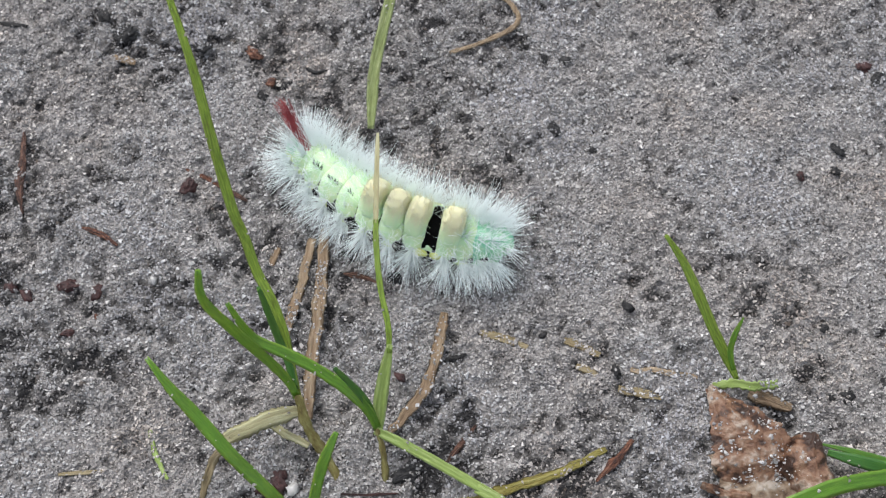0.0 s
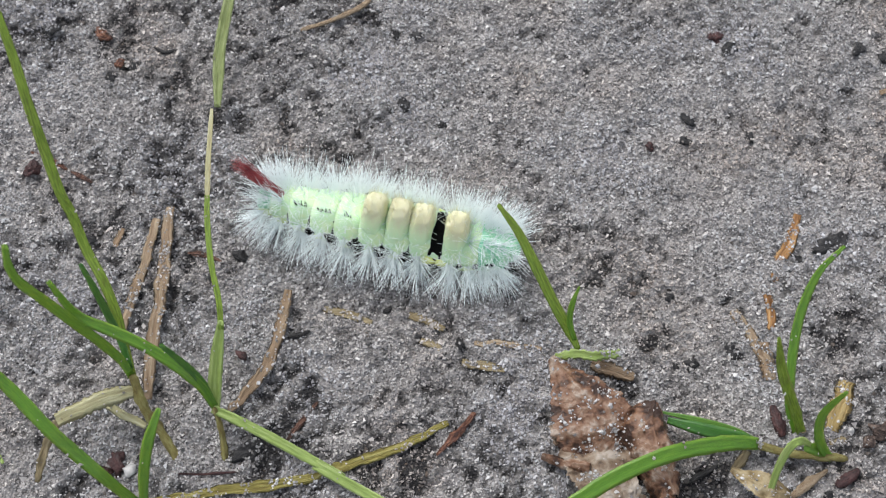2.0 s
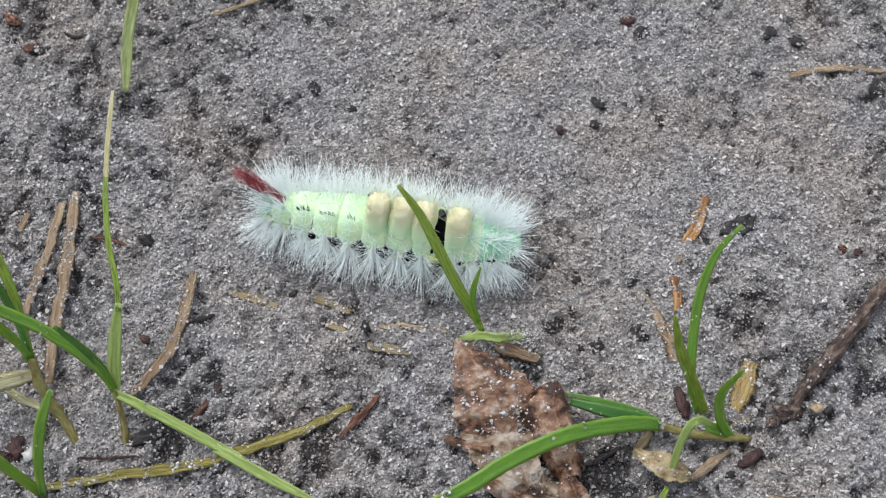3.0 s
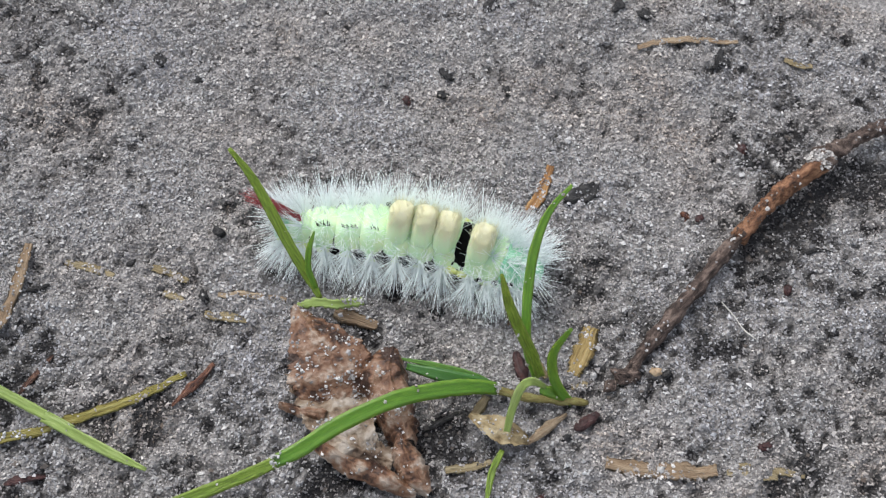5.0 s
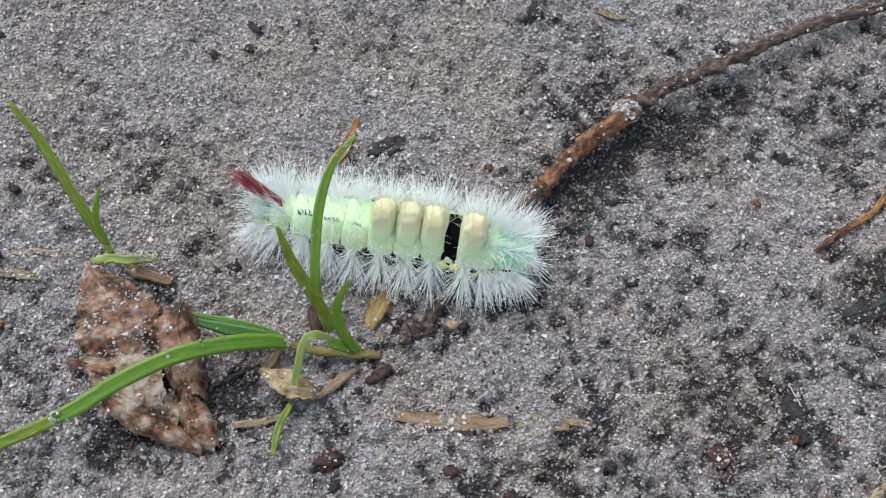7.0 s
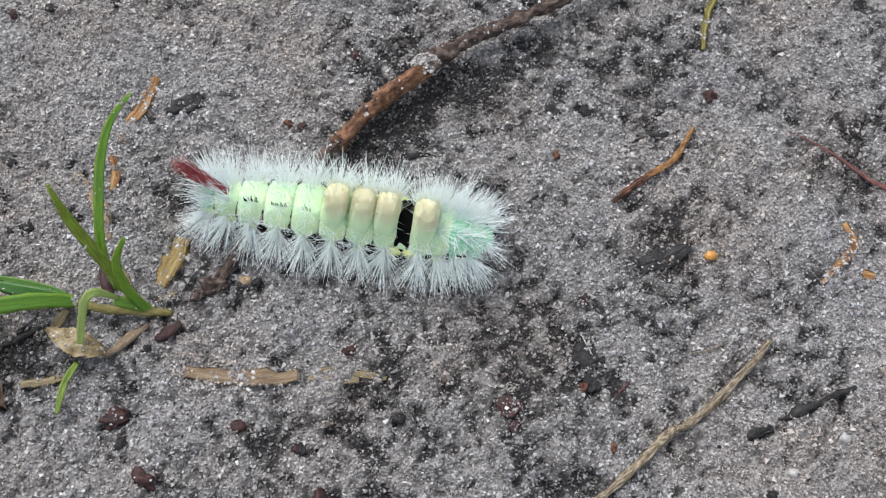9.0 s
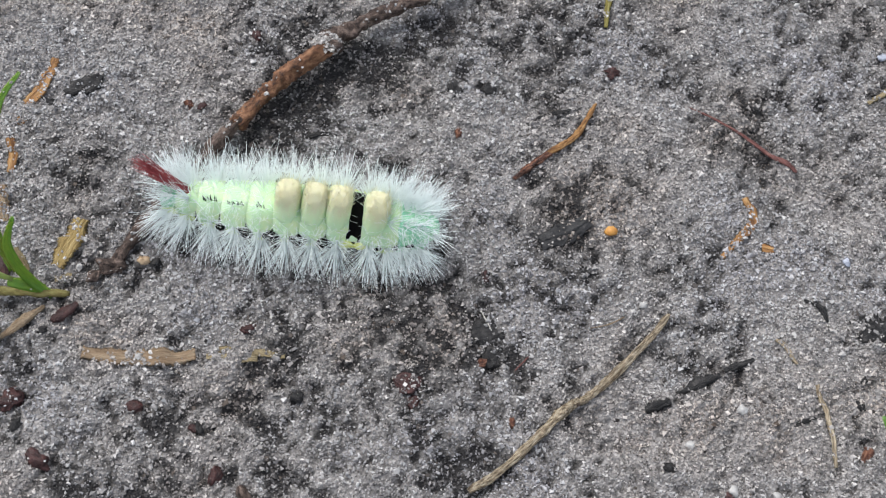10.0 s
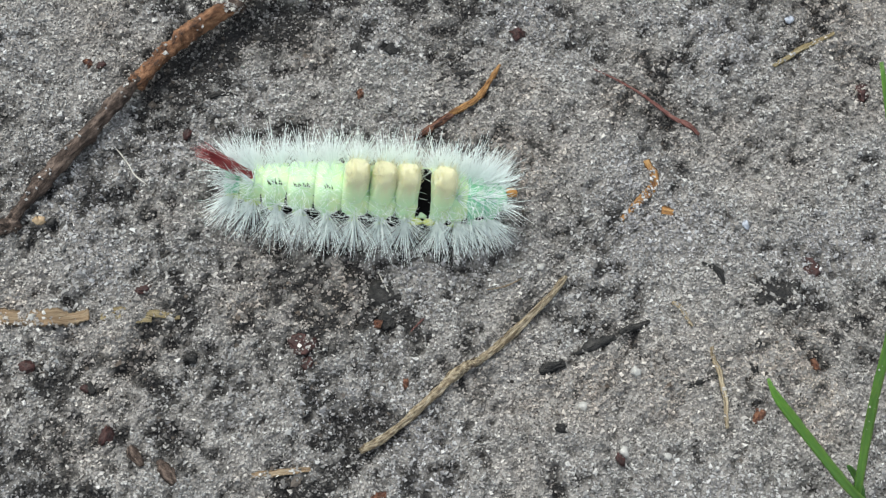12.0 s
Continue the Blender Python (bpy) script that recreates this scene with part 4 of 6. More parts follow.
straw("straw", [(-6.0, 54.0), (2.1, 54.8), (11.4, 55.6), (20.0, 57.8), (26.5, 59.6), (32.6, 62.6)], 1.57, M_STRAW_GREEN, "long olive straw browning towards its end", lift=0.7, group=FLAT)
straw("straw", [(-27.7, 66.7), (-26.8, 63.6), (-25.0, 60.0)], 0.81, M_GRASS_PALE, "short pale green stalk on the soil", lift=0.3, group=FLAT)
straw("straw", [(-39.4, 61.1), (-36.4, 61.4), (-33.2, 61.4)], 0.63, M_STRAW_OLIVE, "thin olive stalk on the soil", lift=0.25, group=FLAT)
straw("straw", [(83.1, 90.2), (81.7, 86.7), (79.6, 83.4), (78.1, 80.0)], 1.8, M_NEEDLE, "rusty brown straw half buried", lift=0.45, group=FLAT)
straw("straw", [(75.4, 71.5), (75.3, 68.9), (75.4, 66.2)], 2.3, M_STRAW, "broad brown straw half buried at a grass tuft", lift=0.6, group=FLAT)
straw("straw", [(76.9, 78.6), (77.0, 75.7), (76.6, 73.2)], 1.4, M_NEEDLE, "short rusty straw half buried", lift=0.5, group=FLAT)
straw("straw", [(77.1, 62.0), (77.7, 60.5), (78.6, 58.6)], 1.3, M_STRAW_OLIVE, "tan straw flake leaning on a grass tuft", lift=0.8, group=FLAT)
straw("straw", [(71.8, 76.2), (73.7, 72.8), (75.4, 68.6), (75.8, 66.2)], 1.7, M_STRAW, "frayed tan straw half buried beside a grass tuft", lift=0.4, group=FLAT)
straw("straw", [(85.6, 65.4), (84.2, 62.4), (82.2, 58.9)], 3.0, M_NEEDLE_PALE, "broad olive-tan straw flake", lift=0.5, group=FLAT)
straw("straw", [(81.8, 57.5), (84.0, 57.5)], 1.62, M_STRAW_OLIVE, "small tan straw flake", lift=0.35, group=FLAT)
straw("straw", [(84.8, 47.0), (88.0, 46.1), (92.2, 45.4), (95.7, 44.9), (98.7, 44.9)], 2.4, M_STRAW, "flat tan straw half covered with sand", lift=0.45, group=FLAT)
straw("straw", [(100.0, 44.8), (102.8, 44.1), (106.3, 43.5)], 1.35, M_STRAW_OLIVE, "buried end of a flat straw", lift=0.15, group=FLAT)
straw("straw", [(64.6, 47.3), (67.5, 47.6), (70.5, 48.3)], 1.35, M_STRAW_OLIVE, "short brown straw by a grass tuft", lift=0.4, group=FLAT)
straw("straw", [(98.2, 109.0), (102.5, 109.6), (107.5, 109.5), (113.2, 108.9)], 1.17, M_STRAW, "tan straw lying on pale sand", lift=0.4, group=FLAT)
straw("straw", [(119.6, 105.8), (121.9, 104.5), (123.5, 104.2)], 1.17, M_STRAW_OLIVE, "small yellowish straw flake", lift=0.25, group=FLAT)
straw("straw", [(174.7, 58.7), (175.2, 56.7), (174.9, 55.0), (172.9, 53.1), (169.3, 50.3)], 1.35, M_NEEDLE, "curved brown straw on the sand", lift=0.4, group=FLAT)
straw("straw", [(175.1, 51.0), (176.7, 50.5)], 1.62, M_NEEDLE, "small orange-brown straw flake", lift=0.3, group=FLAT)
straw("straw", [(196.3, 71.3), (200.9, 73.5), (206.7, 75.6)], 0.90, M_STRAW_OLIVE, "thin pale straw on the sand", lift=0.3, group=FLAT)
straw("straw", [(116.7, 22.0), (120.2, 22.1), (124.0, 22.0)], 0.99, M_STRAW, "thin tan straw on the sand", lift=0.3, group=FLAT)
straw("straw", [(177.4, 31.1), (177.8, 27.6), (177.6, 24.2), (177.0, 20.2)], 0.85, M_DRY, "thin pale stalk on the sand", lift=0.3, group=FLAT)
straw("straw", [(173.6, 37.8), (174.7, 36.3), (175.7, 34.2)], 0.7, M_DRY, "thin pale stalk on the sand", lift=0.3, group=FLAT)
straw("straw", [(101.5, 45.3), (105.7, 44.6), (109.8, 43.5)], 1.17, M_STRAW_OLIVE, "buried end of a flat straw", lift=0.1, group=FLAT)
straw("straw", [(169.5, 102.8), (165.9, 98.0), (162.7, 93.8), (160.6, 87.7)], 1.17, M_STRAW_GREEN, "curved dry stalk, orange to olive", lift=0.6, group=FLAT)
straw("straw", [(-37.6, 125.8), (-34.1, 125.0)], 1.44, M_STRAW, "small brown straw flake", lift=0.25, group=FLAT)
straw("straw", [(-12.4, 90.6), (-11.5, 93.4)], 1.17, M_STRAW, "small tan straw flake", lift=0.3, group=FLAT)

STEM = "dry stems on the soil"
sliver("dry_stem", [(13.6, 124.9), (17.5, 126.2), (21.4, 127.9), (23.8, 129.5), (24.4, 131.3), (23.0, 133.7), (20.4, 135.3)], 0.81, M_STRAW, "curled tan dry stem", "stem", 0.6, 0.4, (0.8, 1, 1, 0.7), group=STEM)
sliver("dry_stem", [(160.2, 43.0), (157.7, 40.7), (155.2, 38.7), (150.1, 34.9), (147.1, 33.1), (145.1, 32.5), (142.9, 31.1), (140.2, 29.0), (136.2, 26.3), (133.1, 24.5), (130.2, 23.3)], 1.1, M_DRY, "long tan dry stem with a knot on the sand", "stem", 0.85, 0.4, (0.6, 0.9, 1, 1.05, 1, 0.9), group=STEM)
crumb("stem_knot", (146.0, 32.8), 1.3, M_TWIG, "dark knot on a tan dry stem", "knot", (1, 0.7, 0.7), 0.4, lift=0.5)
sliver("dry_stem", [(169.8, 73.3), (173.0, 70.9), (176.1, 68.0), (179.4, 64.6), (181.5, 62.9), (182.7, 61.4)], 0.72, M_REDSTEM, "dull red dry stem on the sand", "stem", 0.6, 0.35, (0.2, 0.7, 1, 0.8), group=STEM)
sliver("dry_stem", [(143.0, 64.7), (145.8, 66.5), (148.9, 68.3)], 0.98, M_RUSSET, "rust-brown end of a dry needle", "stem", 0.6, 0.4, (0.6, 1, 1, 1), group=STEM)
sliver("dry_stem", [(148.4, 68.1), (152.0, 69.9), (154.1, 71.9), (156.7, 75.2)], 0.89, M_NEEDLE, "orange-tan dry needle on the sand", "stem", 0.6, 0.45, (1, 1, 1, 0.6), group=STEM)
sliver("fibre", [(103.4, 67.9), (104.7, 65.7), (105.6, 63.7), (107.2, 62.0)], 0.16, M_FIBRE, "fine pale plant fibre", "fibre", 0.9, 0.5, (0.6, 1, 1, 0.6))
sliver("fibre", [(149.2, 42.2), (151.9, 42.5), (154.1, 43.2)], 0.2, M_STRAW, "fine tan plant fibre", "fibre", 0.9, 0.4, (0.6, 1, 1, 0.6))
sliver("fibre", [(138.6, 37.9), (140.7, 39.5)], 0.2, M_REDSTEM, "fine reddish plant fibre", "fibre", 0.9, 0.4, (0.6, 1, 1, 0.6))
sliver("fibre", [(135.6, 46.7), (136.6, 43.7)], 0.14, M_FIBRE, "fine pale plant fibre", "fibre", 0.9, 0.4, (0.6, 1, 1, 0.6))
sliver("fibre", [(-2.6, 57.4), (1.1, 57.2), (5.2, 57.3)], 0.35, M_MAROON, "thin dark red rootlet", "fibre", 0.9, 0.3, (0.6, 1, 1, 0.6))
sliver("fibre", [(-41.0, 77.1), (-39.5, 77.6), (-37.2, 77.8)], 0.25, M_CHAR, "thin black rootlet on the soil", "fibre", 0.9, 0.4, (0.6, 1, 1, 0.6))

# ---- bark, needles and chips ----
CHIP = "bark slivers on the soil"
sliver("bark_sliver", [(-49.7, 113.3), (-49.4, 108.1), (-49.5, 104.4), (-48.5, 99.9)], 1.28, M_BARK, "long reddish-brown bark sliver", "bark", group=CHIP)
sliver("bark_sliver", [(-25.3, 106.2), (-22.3, 104.8), (-19.8, 102.9)], 0.88, M_RUSSET, "thin orange-brown wood sliver", "bark", group=CHIP)
sliver("bark_sliver", [(-19.3, 102.6), (-16.1, 100.7)], 0.80, M_BARK, "thin brown wood sliver", "bark", group=CHIP)
sliver("bark_sliver", [(-39.6, 97.1), (-36.8, 95.9), (-34.2, 94.1)], 0.96, M_RUSSET, "thin orange-brown wood sliver", "bark", group=CHIP)
sliver("bark_sliver", [(-2.2, 88.9), (0.3, 88.3), (2.6, 87.3)], 0.76, M_BARK, "thin brown wood sliver", "bark", group=CHIP)
sliver("bark_sliver", [(11.6, 75.7), (13.1, 76.1), (14.8, 76.5)], 0.72, M_CHAR, "thin dark wood sliver", "bark", group=CHIP)
sliver("bark_sliver", [(11.5, 61.5), (13.5, 63.9), (15.6, 66.5)], 0.88, M_BARK, "thin brown wood sliver", "bark", group=CHIP)
sliver("bark_sliver", [(30.9, 58.1), (33.0, 60.3), (34.4, 61.6), (36.2, 63.7)], 1.28, M_RUSSET, "reddish-brown needle stub with sand grains", "bark", 0.7, 0.3, group=CHIP)
sliver("bark_sliver", [(-8.5, 123.5), (-6.9, 122.4), (-4.7, 122.7)], 0.64, M_CHAR, "curved black wood sliver on soil", "bark", group=CHIP)
sliver("bark_sliver", [(-56.6, 132.8), (-53.9, 132.3), (-51.0, 131.9)], 0.72, M_CHAR, "dark wood sliver on sandy soil", "bark", group=CHIP)
sliver("bark_sliver", [(115.7, 74.3), (117.8, 74.7), (120.1, 74.2)], 0.88, M_CHAR, "black wood sliver on sandy soil", "bark", group=CHIP)
sliver("bark_sliver", [(81.3, 51.3), (83.0, 52.3), (84.7, 53.3)], 1.60, M_MAROON, "dark maroon bark piece", "bark", 0.6, group=CHIP)
sliver("bark_sliver", [(75.1, 62.6), (75.3, 60.5), (75.8, 58.3)], 2.0, M_MAROON, "dark brown bark piece by a grass tuft", "bark", 0.5, group=CHIP)
sliver("bark_sliver", [(80.6, 53.5), (77.8, 51.7), (75.0, 50.0)], 1.3, M_STRAW, "tan dry stalk by a grass tuft", "bark", 0.7, 0.4, group=CHIP)
sliver("bark_sliver", [(62.1, 52.7), (65.1, 54.2), (67.0, 55.1)], 0.80, M_CHAR, "dark stalk beside the dead leaf", "bark", group=CHIP)
whole("bark_sliver", lobe_mesh([(145.0, 55.3, 0.3), (148.6, 56.0, 0.6), (152.0, 57.4, 0.6), (156.4, 60.0, 0.5)], [(0.9, 1.2), (1.7, 1.5), (1.1, 1.0), (0.25, 0.25)], 0.2, 0.0, 44, 16, 41, 0.12), M_SLATE, "wedge-shaped black charred splinter sprinkled with sand", "bark", CHIP)
sliver("bark_sliver", [(146.3, 73.2), (149.5, 74.1), (154.6, 74.9)], 0.56, M_CHAR, "thin black wood sliver", "bark", group=CHIP)
sliver("bark_sliver", [(154.3, 30.5), (156.1, 31.0), (157.8, 31.4)], 1.2, M_CHAR, "short charred stick on the sand", "bark", 0.6, 0.06, (0.6, 1, 0.8, 0.7), 0.5, group=CHIP)
sliver("bark_sliver", [(159.2, 32.3), (162.2, 33.2), (165.2, 34.0)], 1.3, M_CHAR, "short charred stick on the sand", "bark", 0.6, 0.06, (0.5, 1, 0.85, 0.8), 0.5, group=CHIP)
sliver("bark_sliver", [(165.8, 34.5), (167.5, 35.0), (170.1, 35.5)], 1.0, M_CHAR, "short dark grey stick", "bark", 0.6, 0.08, (0.6, 1, 0.8, 0.6), 0.5, group=CHIP)
sliver("bark_sliver", [(173.1, 26.2), (174.7, 26.7), (176.6, 27.1)], 0.8, M_CHAR, "short black wood piece", "bark", 0.5, -0.1, group=CHIP)
sliver("bark_sliver", [(123.9, 29.0), (125.7, 29.8), (127.9, 31.0)], 0.85, M_CHAR, "dark bark piece on the sand", "bark", 0.4, -0.1, group=CHIP)
sliver("bark_sliver", [(102.6, 27.5), (103.2, 26.2), (103.9, 24.8)], 1.60, M_TWIG, "grey-brown ribbed bark piece", "bark", 0.6, group=CHIP)
sliver("bark_sliver", [(105.8, 25.3), (106.7, 23.8), (107.6, 22.1)], 1.76, M_TWIG, "grey-brown ribbed bark piece", "bark", 0.6, group=CHIP)
sliver("bark_sliver", [(178.8, 42.8), (180.7, 41.4), (181.2, 39.3)], 0.80, M_CHAR, "thin dark wood sliver", "bark", group=CHIP)
sliver("bark_sliver", [(119.4, 108.5), (124.1, 109.2), (130.0, 109.7)], 0.7, M_CHAR, "thin dark rotten wood sliver", "bark", 0.4, 0.0, group=CHIP)
sliver("bark_sliver", [(10.4, 49.7), (12.7, 50.2), (15.5, 50.4)], 1.04, M_MAROON, "dark reddish wood sliver", "bark", group=CHIP)

BIT = "crumbs and chips on the soil"
crumb("seed_scale", (-16.1, 125.8), 2.75, M_RUSSET, "rust-brown seed scale on the soil", "scale", (1, 0.6, 0.4), 0.45, group=BIT)
crumb("seed_scale", (-13.5, 120.8), 2.21, M_RUSSET, "rust-red seed scale on the soil", "scale", (1, 0.6, 0.4), 0.45, group=BIT)
crumb("humus_lump", (-15.1, 118.9), 3.05, M_CHAR, "black humus lump on the soil", "lump", (1, 0.7, 0.3), 0.60, lift=-0.35, group=BIT)
crumb("humus_lump", (-11.4, 120.4), 2.21, M_CHAR, "black humus lump on the soil", "lump", (1, 0.7, 0.3), 0.60, group=BIT)
crumb("seed", (-24.7, 102.9), 2.78, M_MAROON, "dark maroon seed on the soil", "seed", (1, 0.65, 0.4), 0.50, group=BIT)
crumb("seed_scale", (-46.5, 87.0), 2.05, M_MAROON, "maroon seed scale on the soil", "scale", (1, 0.65, 0.4), 0.50, group=BIT)
crumb("seed_scale", (-40.8, 88.4), 2.69, M_MAROON, "dark maroon seed scale on the soil", "scale", (1, 0.65, 0.4), 0.50, group=BIT)
crumb("seed_scale", (-36.7, 87.4), 2.37, M_MAROON, "dark maroon seed scale on the soil", "scale", (1, 0.65, 0.4), 0.50, group=BIT)
crumb("seed_scale", (-49.0, 88.4), 2.22, M_MAROON, "maroon seed scale on the soil", "scale", (1, 0.65, 0.4), 0.50, group=BIT)
crumb("seed_scale", (-40.1, 81.2), 1.87, M_MAROON, "maroon seed scale on the soil", "scale", (1, 0.65, 0.4), 0.50, group=BIT)
crumb("chip", (-36.5, 83.6), 1.10, M_RUSSET, "small rust-brown chip on the soil", "chip", (1, 0.6, 0.4), 0.45, group=BIT)
crumb("pebble", (-29.0, 88.8), 1.51, M_WHITE, "white quartz pebble on the soil", "pebble", (1, 0.85, 0.7), 0.42, group=BIT)
crumb("humus_lump", (-36.0, 130.0), 3.82, M_CHAR, "black humus lump on the soil", "lump", (1, 0.7, 0.3), 0.60, lift=-0.35, group=BIT)
crumb("humus_lump", (-39.6, 133.6), 2.27, M_CHAR, "black humus lump on the soil", "lump", (1, 0.7, 0.3), 0.60, group=BIT)
crumb("humus_lump", (-23.7, 127.0), 2.24, M_CHAR, "black humus lump on the soil", "lump", (1, 0.7, 0.3), 0.60, group=BIT)
crumb("humus_lump", (-41.5, 111.6), 2.50, M_CHAR, "dark humus lump on the soil", "lump", (1, 0.7, 0.3), 0.60, lift=-0.4, group=BIT)
crumb("crumb", (-48.5, 118.7), 1.19, M_CHAR, "small black crumb on the soil", "crumb", (1, 0.7, 0.3), 0.60, group=BIT)
crumb("humus_lump", (-16.3, 91.4), 2.39, M_CHAR, "black humus lump on the soil", "lump", (1, 0.7, 0.3), 0.60, group=BIT)
crumb("humus_lump", (-19.4, 95.7), 2.09, M_CHAR, "black humus lump on the soil", "lump", (1, 0.7, 0.3), 0.60, group=BIT)
crumb("humus_lump", (28.0, 111.2), 3.16, M_CHAR, "dark humus lump on the soil", "lump", (1, 0.7, 0.3), 0.60, lift=-0.4, group=BIT)
crumb("humus_lump", (34.1, 107.9), 2.15, M_CHAR, "dark humus lump on the soil", "lump", (1, 0.7, 0.3), 0.60, lift=-0.4, group=BIT)
crumb("humus_lump", (15.7, 110.6), 2.83, M_CHAR, "dark humus lump on the soil", "lump", (1, 0.7, 0.3), 0.60, lift=-0.4, group=BIT)
crumb("crumb", (30.9, 123.1), 2.05, M_CHAR, "small black crumb on the soil", "crumb", (1, 0.7, 0.3), 0.60, group=BIT)
crumb("crumb", (27.9, 123.6), 1.54, M_CHAR, "small black crumb on the soil", "crumb", (1, 0.7, 0.3), 0.60, group=BIT)
crumb("humus_lump", (69.9, 106.4), 2.14, M_CHAR, "black humus lump on the soil", "lump", (1, 0.7, 0.3), 0.60, group=BIT)
crumb("humus_lump", (68.9, 102.8), 1.63, M_CHAR, "black humus lump on the soil", "lump", (1, 0.7, 0.3), 0.60, group=BIT)
crumb("crumb", (63.8, 102.5), 1.47, M_MAROON, "small maroon crumb on the soil", "crumb", (1, 0.65, 0.4), 0.50, group=BIT)
crumb("crumb", (75.8, 120.3), 2.54, M_MAROON, "maroon bark crumb on the soil", "crumb", (1, 0.65, 0.4), 0.50, group=BIT)
crumb("humus_lump", (77.4, 117.8), 2.53, M_CHAR, "black humus lump on the soil", "lump", (1, 0.7, 0.3), 0.60, group=BIT)
crumb("seed_scale", (-10.3, 59.5), 2.96, M_MAROON, "dark maroon seed scale on the soil", "scale", (1, 0.65, 0.4), 0.50, group=BIT)
crumb("seed_scale", (-12.2, 58.4), 2.51, M_MAROON, "dark maroon seed scale on the soil", "scale", (1, 0.65, 0.4), 0.50, group=BIT)
crumb("pebble", (-8.5, 58.3), 1.92, M_WHITE, "white quartz pebble on the soil", "pebble", (1, 0.85, 0.7), 0.42, group=BIT)
crumb("seed", (5.7, 73.2), 1.68, M_MAROON, "dark maroon seed on the soil", "seed", (1, 0.65, 0.4), 0.50, group=BIT)
crumb("humus_lump", (6.3, 60.3), 3.70, M_CHAR, "black humus lump on the soil", "lump", (1, 0.7, 0.3), 0.60, lift=-0.35, group=BIT)
crumb("humus_lump", (-39.4, 76.6), 2.62, M_CHAR, "black humus lump on the soil", "lump", (1, 0.7, 0.3), 0.60, group=BIT)
crumb("crumb", (37.0, 82.3), 1.72, M_CHAR, "small black crumb on the soil", "crumb", (1, 0.7, 0.3), 0.60, group=BIT)
crumb("crumb", (25.1, 79.0), 1.08, M_CHAR, "small black crumb on the soil", "crumb", (1, 0.7, 0.3), 0.60, group=BIT)
crumb("crumb", (34.8, 73.6), 1.68, M_CHAR, "black crumb on the soil", "crumb", (1, 0.7, 0.3), 0.60, group=BIT)
crumb("crumb", (63.6, 78.7), 1.24, M_CHAR, "small black crumb on the soil", "crumb", (1, 0.7, 0.3), 0.60, group=BIT)
crumb("crumb", (65.3, 68.7), 1.51, M_CHAR, "black crumb on the soil", "crumb", (1, 0.7, 0.3), 0.60, group=BIT)
crumb("humus_lump", (70.8, 70.9), 3.02, M_CHAR, "black humus lump on the soil", "lump", (1, 0.7, 0.3), 0.60, lift=-0.35, group=BIT)
crumb("humus_lump", (65.3, 68.9), 2.10, M_CHAR, "black humus lump on the soil", "lump", (1, 0.7, 0.3), 0.60, group=BIT)
crumb("crumb", (63.4, 78.6), 1.38, M_CHAR, "small black crumb on the soil", "crumb", (1, 0.7, 0.3), 0.60, group=BIT)
crumb("humus_lump", (81.7, 83.2), 2.80, M_CHAR, "black humus lump on the soil", "lump", (1, 0.7, 0.3), 0.60, lift=-0.35, group=BIT)
crumb("humus_lump", (87.2, 85.7), 3.45, M_CHAR, "black humus lump on the soil", "lump", (1, 0.7, 0.3), 0.60, lift=-0.35, group=BIT)
crumb("crumb", (78.0, 102.6), 1.95, M_CHAR, "black crumb on the soil", "crumb", (1, 0.7, 0.3), 0.60, group=BIT)
crumb("humus_lump", (100.0, 115.3), 2.86, M_CHAR, "black humus lump on the soil", "lump", (1, 0.7, 0.3), 0.60, lift=-0.35, group=BIT)
crumb("crumb", (96.4, 116.5), 2.19, M_CHAR, "black crumb on the soil", "crumb", (1, 0.7, 0.3), 0.60, group=BIT)
crumb("humus_lump", (5.2, 88.2), 2.34, M_CHAR, "black humus lump on the soil", "lump", (1, 0.7, 0.3), 0.60, group=BIT)
crumb("humus_lump", (86.5, 84.8), 3.59, M_CHAR, "black humus lump on the soil", "lump", (1, 0.7, 0.3), 0.60, lift=-0.35, group=BIT)
crumb("humus_lump", (88.6, 85.7), 2.04, M_CHAR, "black humus lump on the soil", "lump", (1, 0.7, 0.3), 0.60, group=BIT)
crumb("seed_scale", (100.6, 81.0), 1.87, M_RUSSET, "rust-red seed scale on the soil", "scale", (1, 0.6, 0.4), 0.45, group=BIT)
crumb("seed_scale", (102.3, 80.1), 1.40, M_MAROON, "maroon seed scale on the soil", "scale", (1, 0.65, 0.4), 0.50, group=BIT)
crumb("crumb", (110.7, 91.4), 1.92, M_MAROON, "maroon bark crumb on the soil", "crumb", (1, 0.65, 0.4), 0.50, group=BIT)
crumb("crumb", (110.7, 88.8), 2.07, M_CHAR, "black crumb on the soil", "crumb", (1, 0.7, 0.3), 0.60, group=BIT)
crumb("humus_lump", (110.0, 106.3), 2.98, M_CHAR, "black humus lump on the soil", "lump", (1, 0.7, 0.3), 0.60, lift=-0.35, group=BIT)
crumb("humus_lump", (99.8, 114.6), 2.19, M_CHAR, "black humus lump on the soil", "lump", (1, 0.7, 0.3), 0.60, group=BIT)
crumb("pebble", (139.0, 99.3), 1.40, M_WHITE, "round white quartz pebble on the soil", "pebble", (1, 0.85, 0.7), 0.42, group=BIT)
crumb("humus_lump", (137.2, 98.6), 2.80, M_CHAR, "black humus lump on the soil", "lump", (1, 0.7, 0.3), 0.60, lift=-0.35, group=BIT)
crumb("pebble", (92.8, 58.7), 1.25, M_TAN, "tan pebble on the soil", "pebble", (1, 0.85, 0.7), 0.42, group=BIT)
crumb("crumb", (94.5, 58.4), 1.47, M_CHAR, "black crumb on the soil", "crumb", (1, 0.7, 0.3), 0.60, group=BIT)
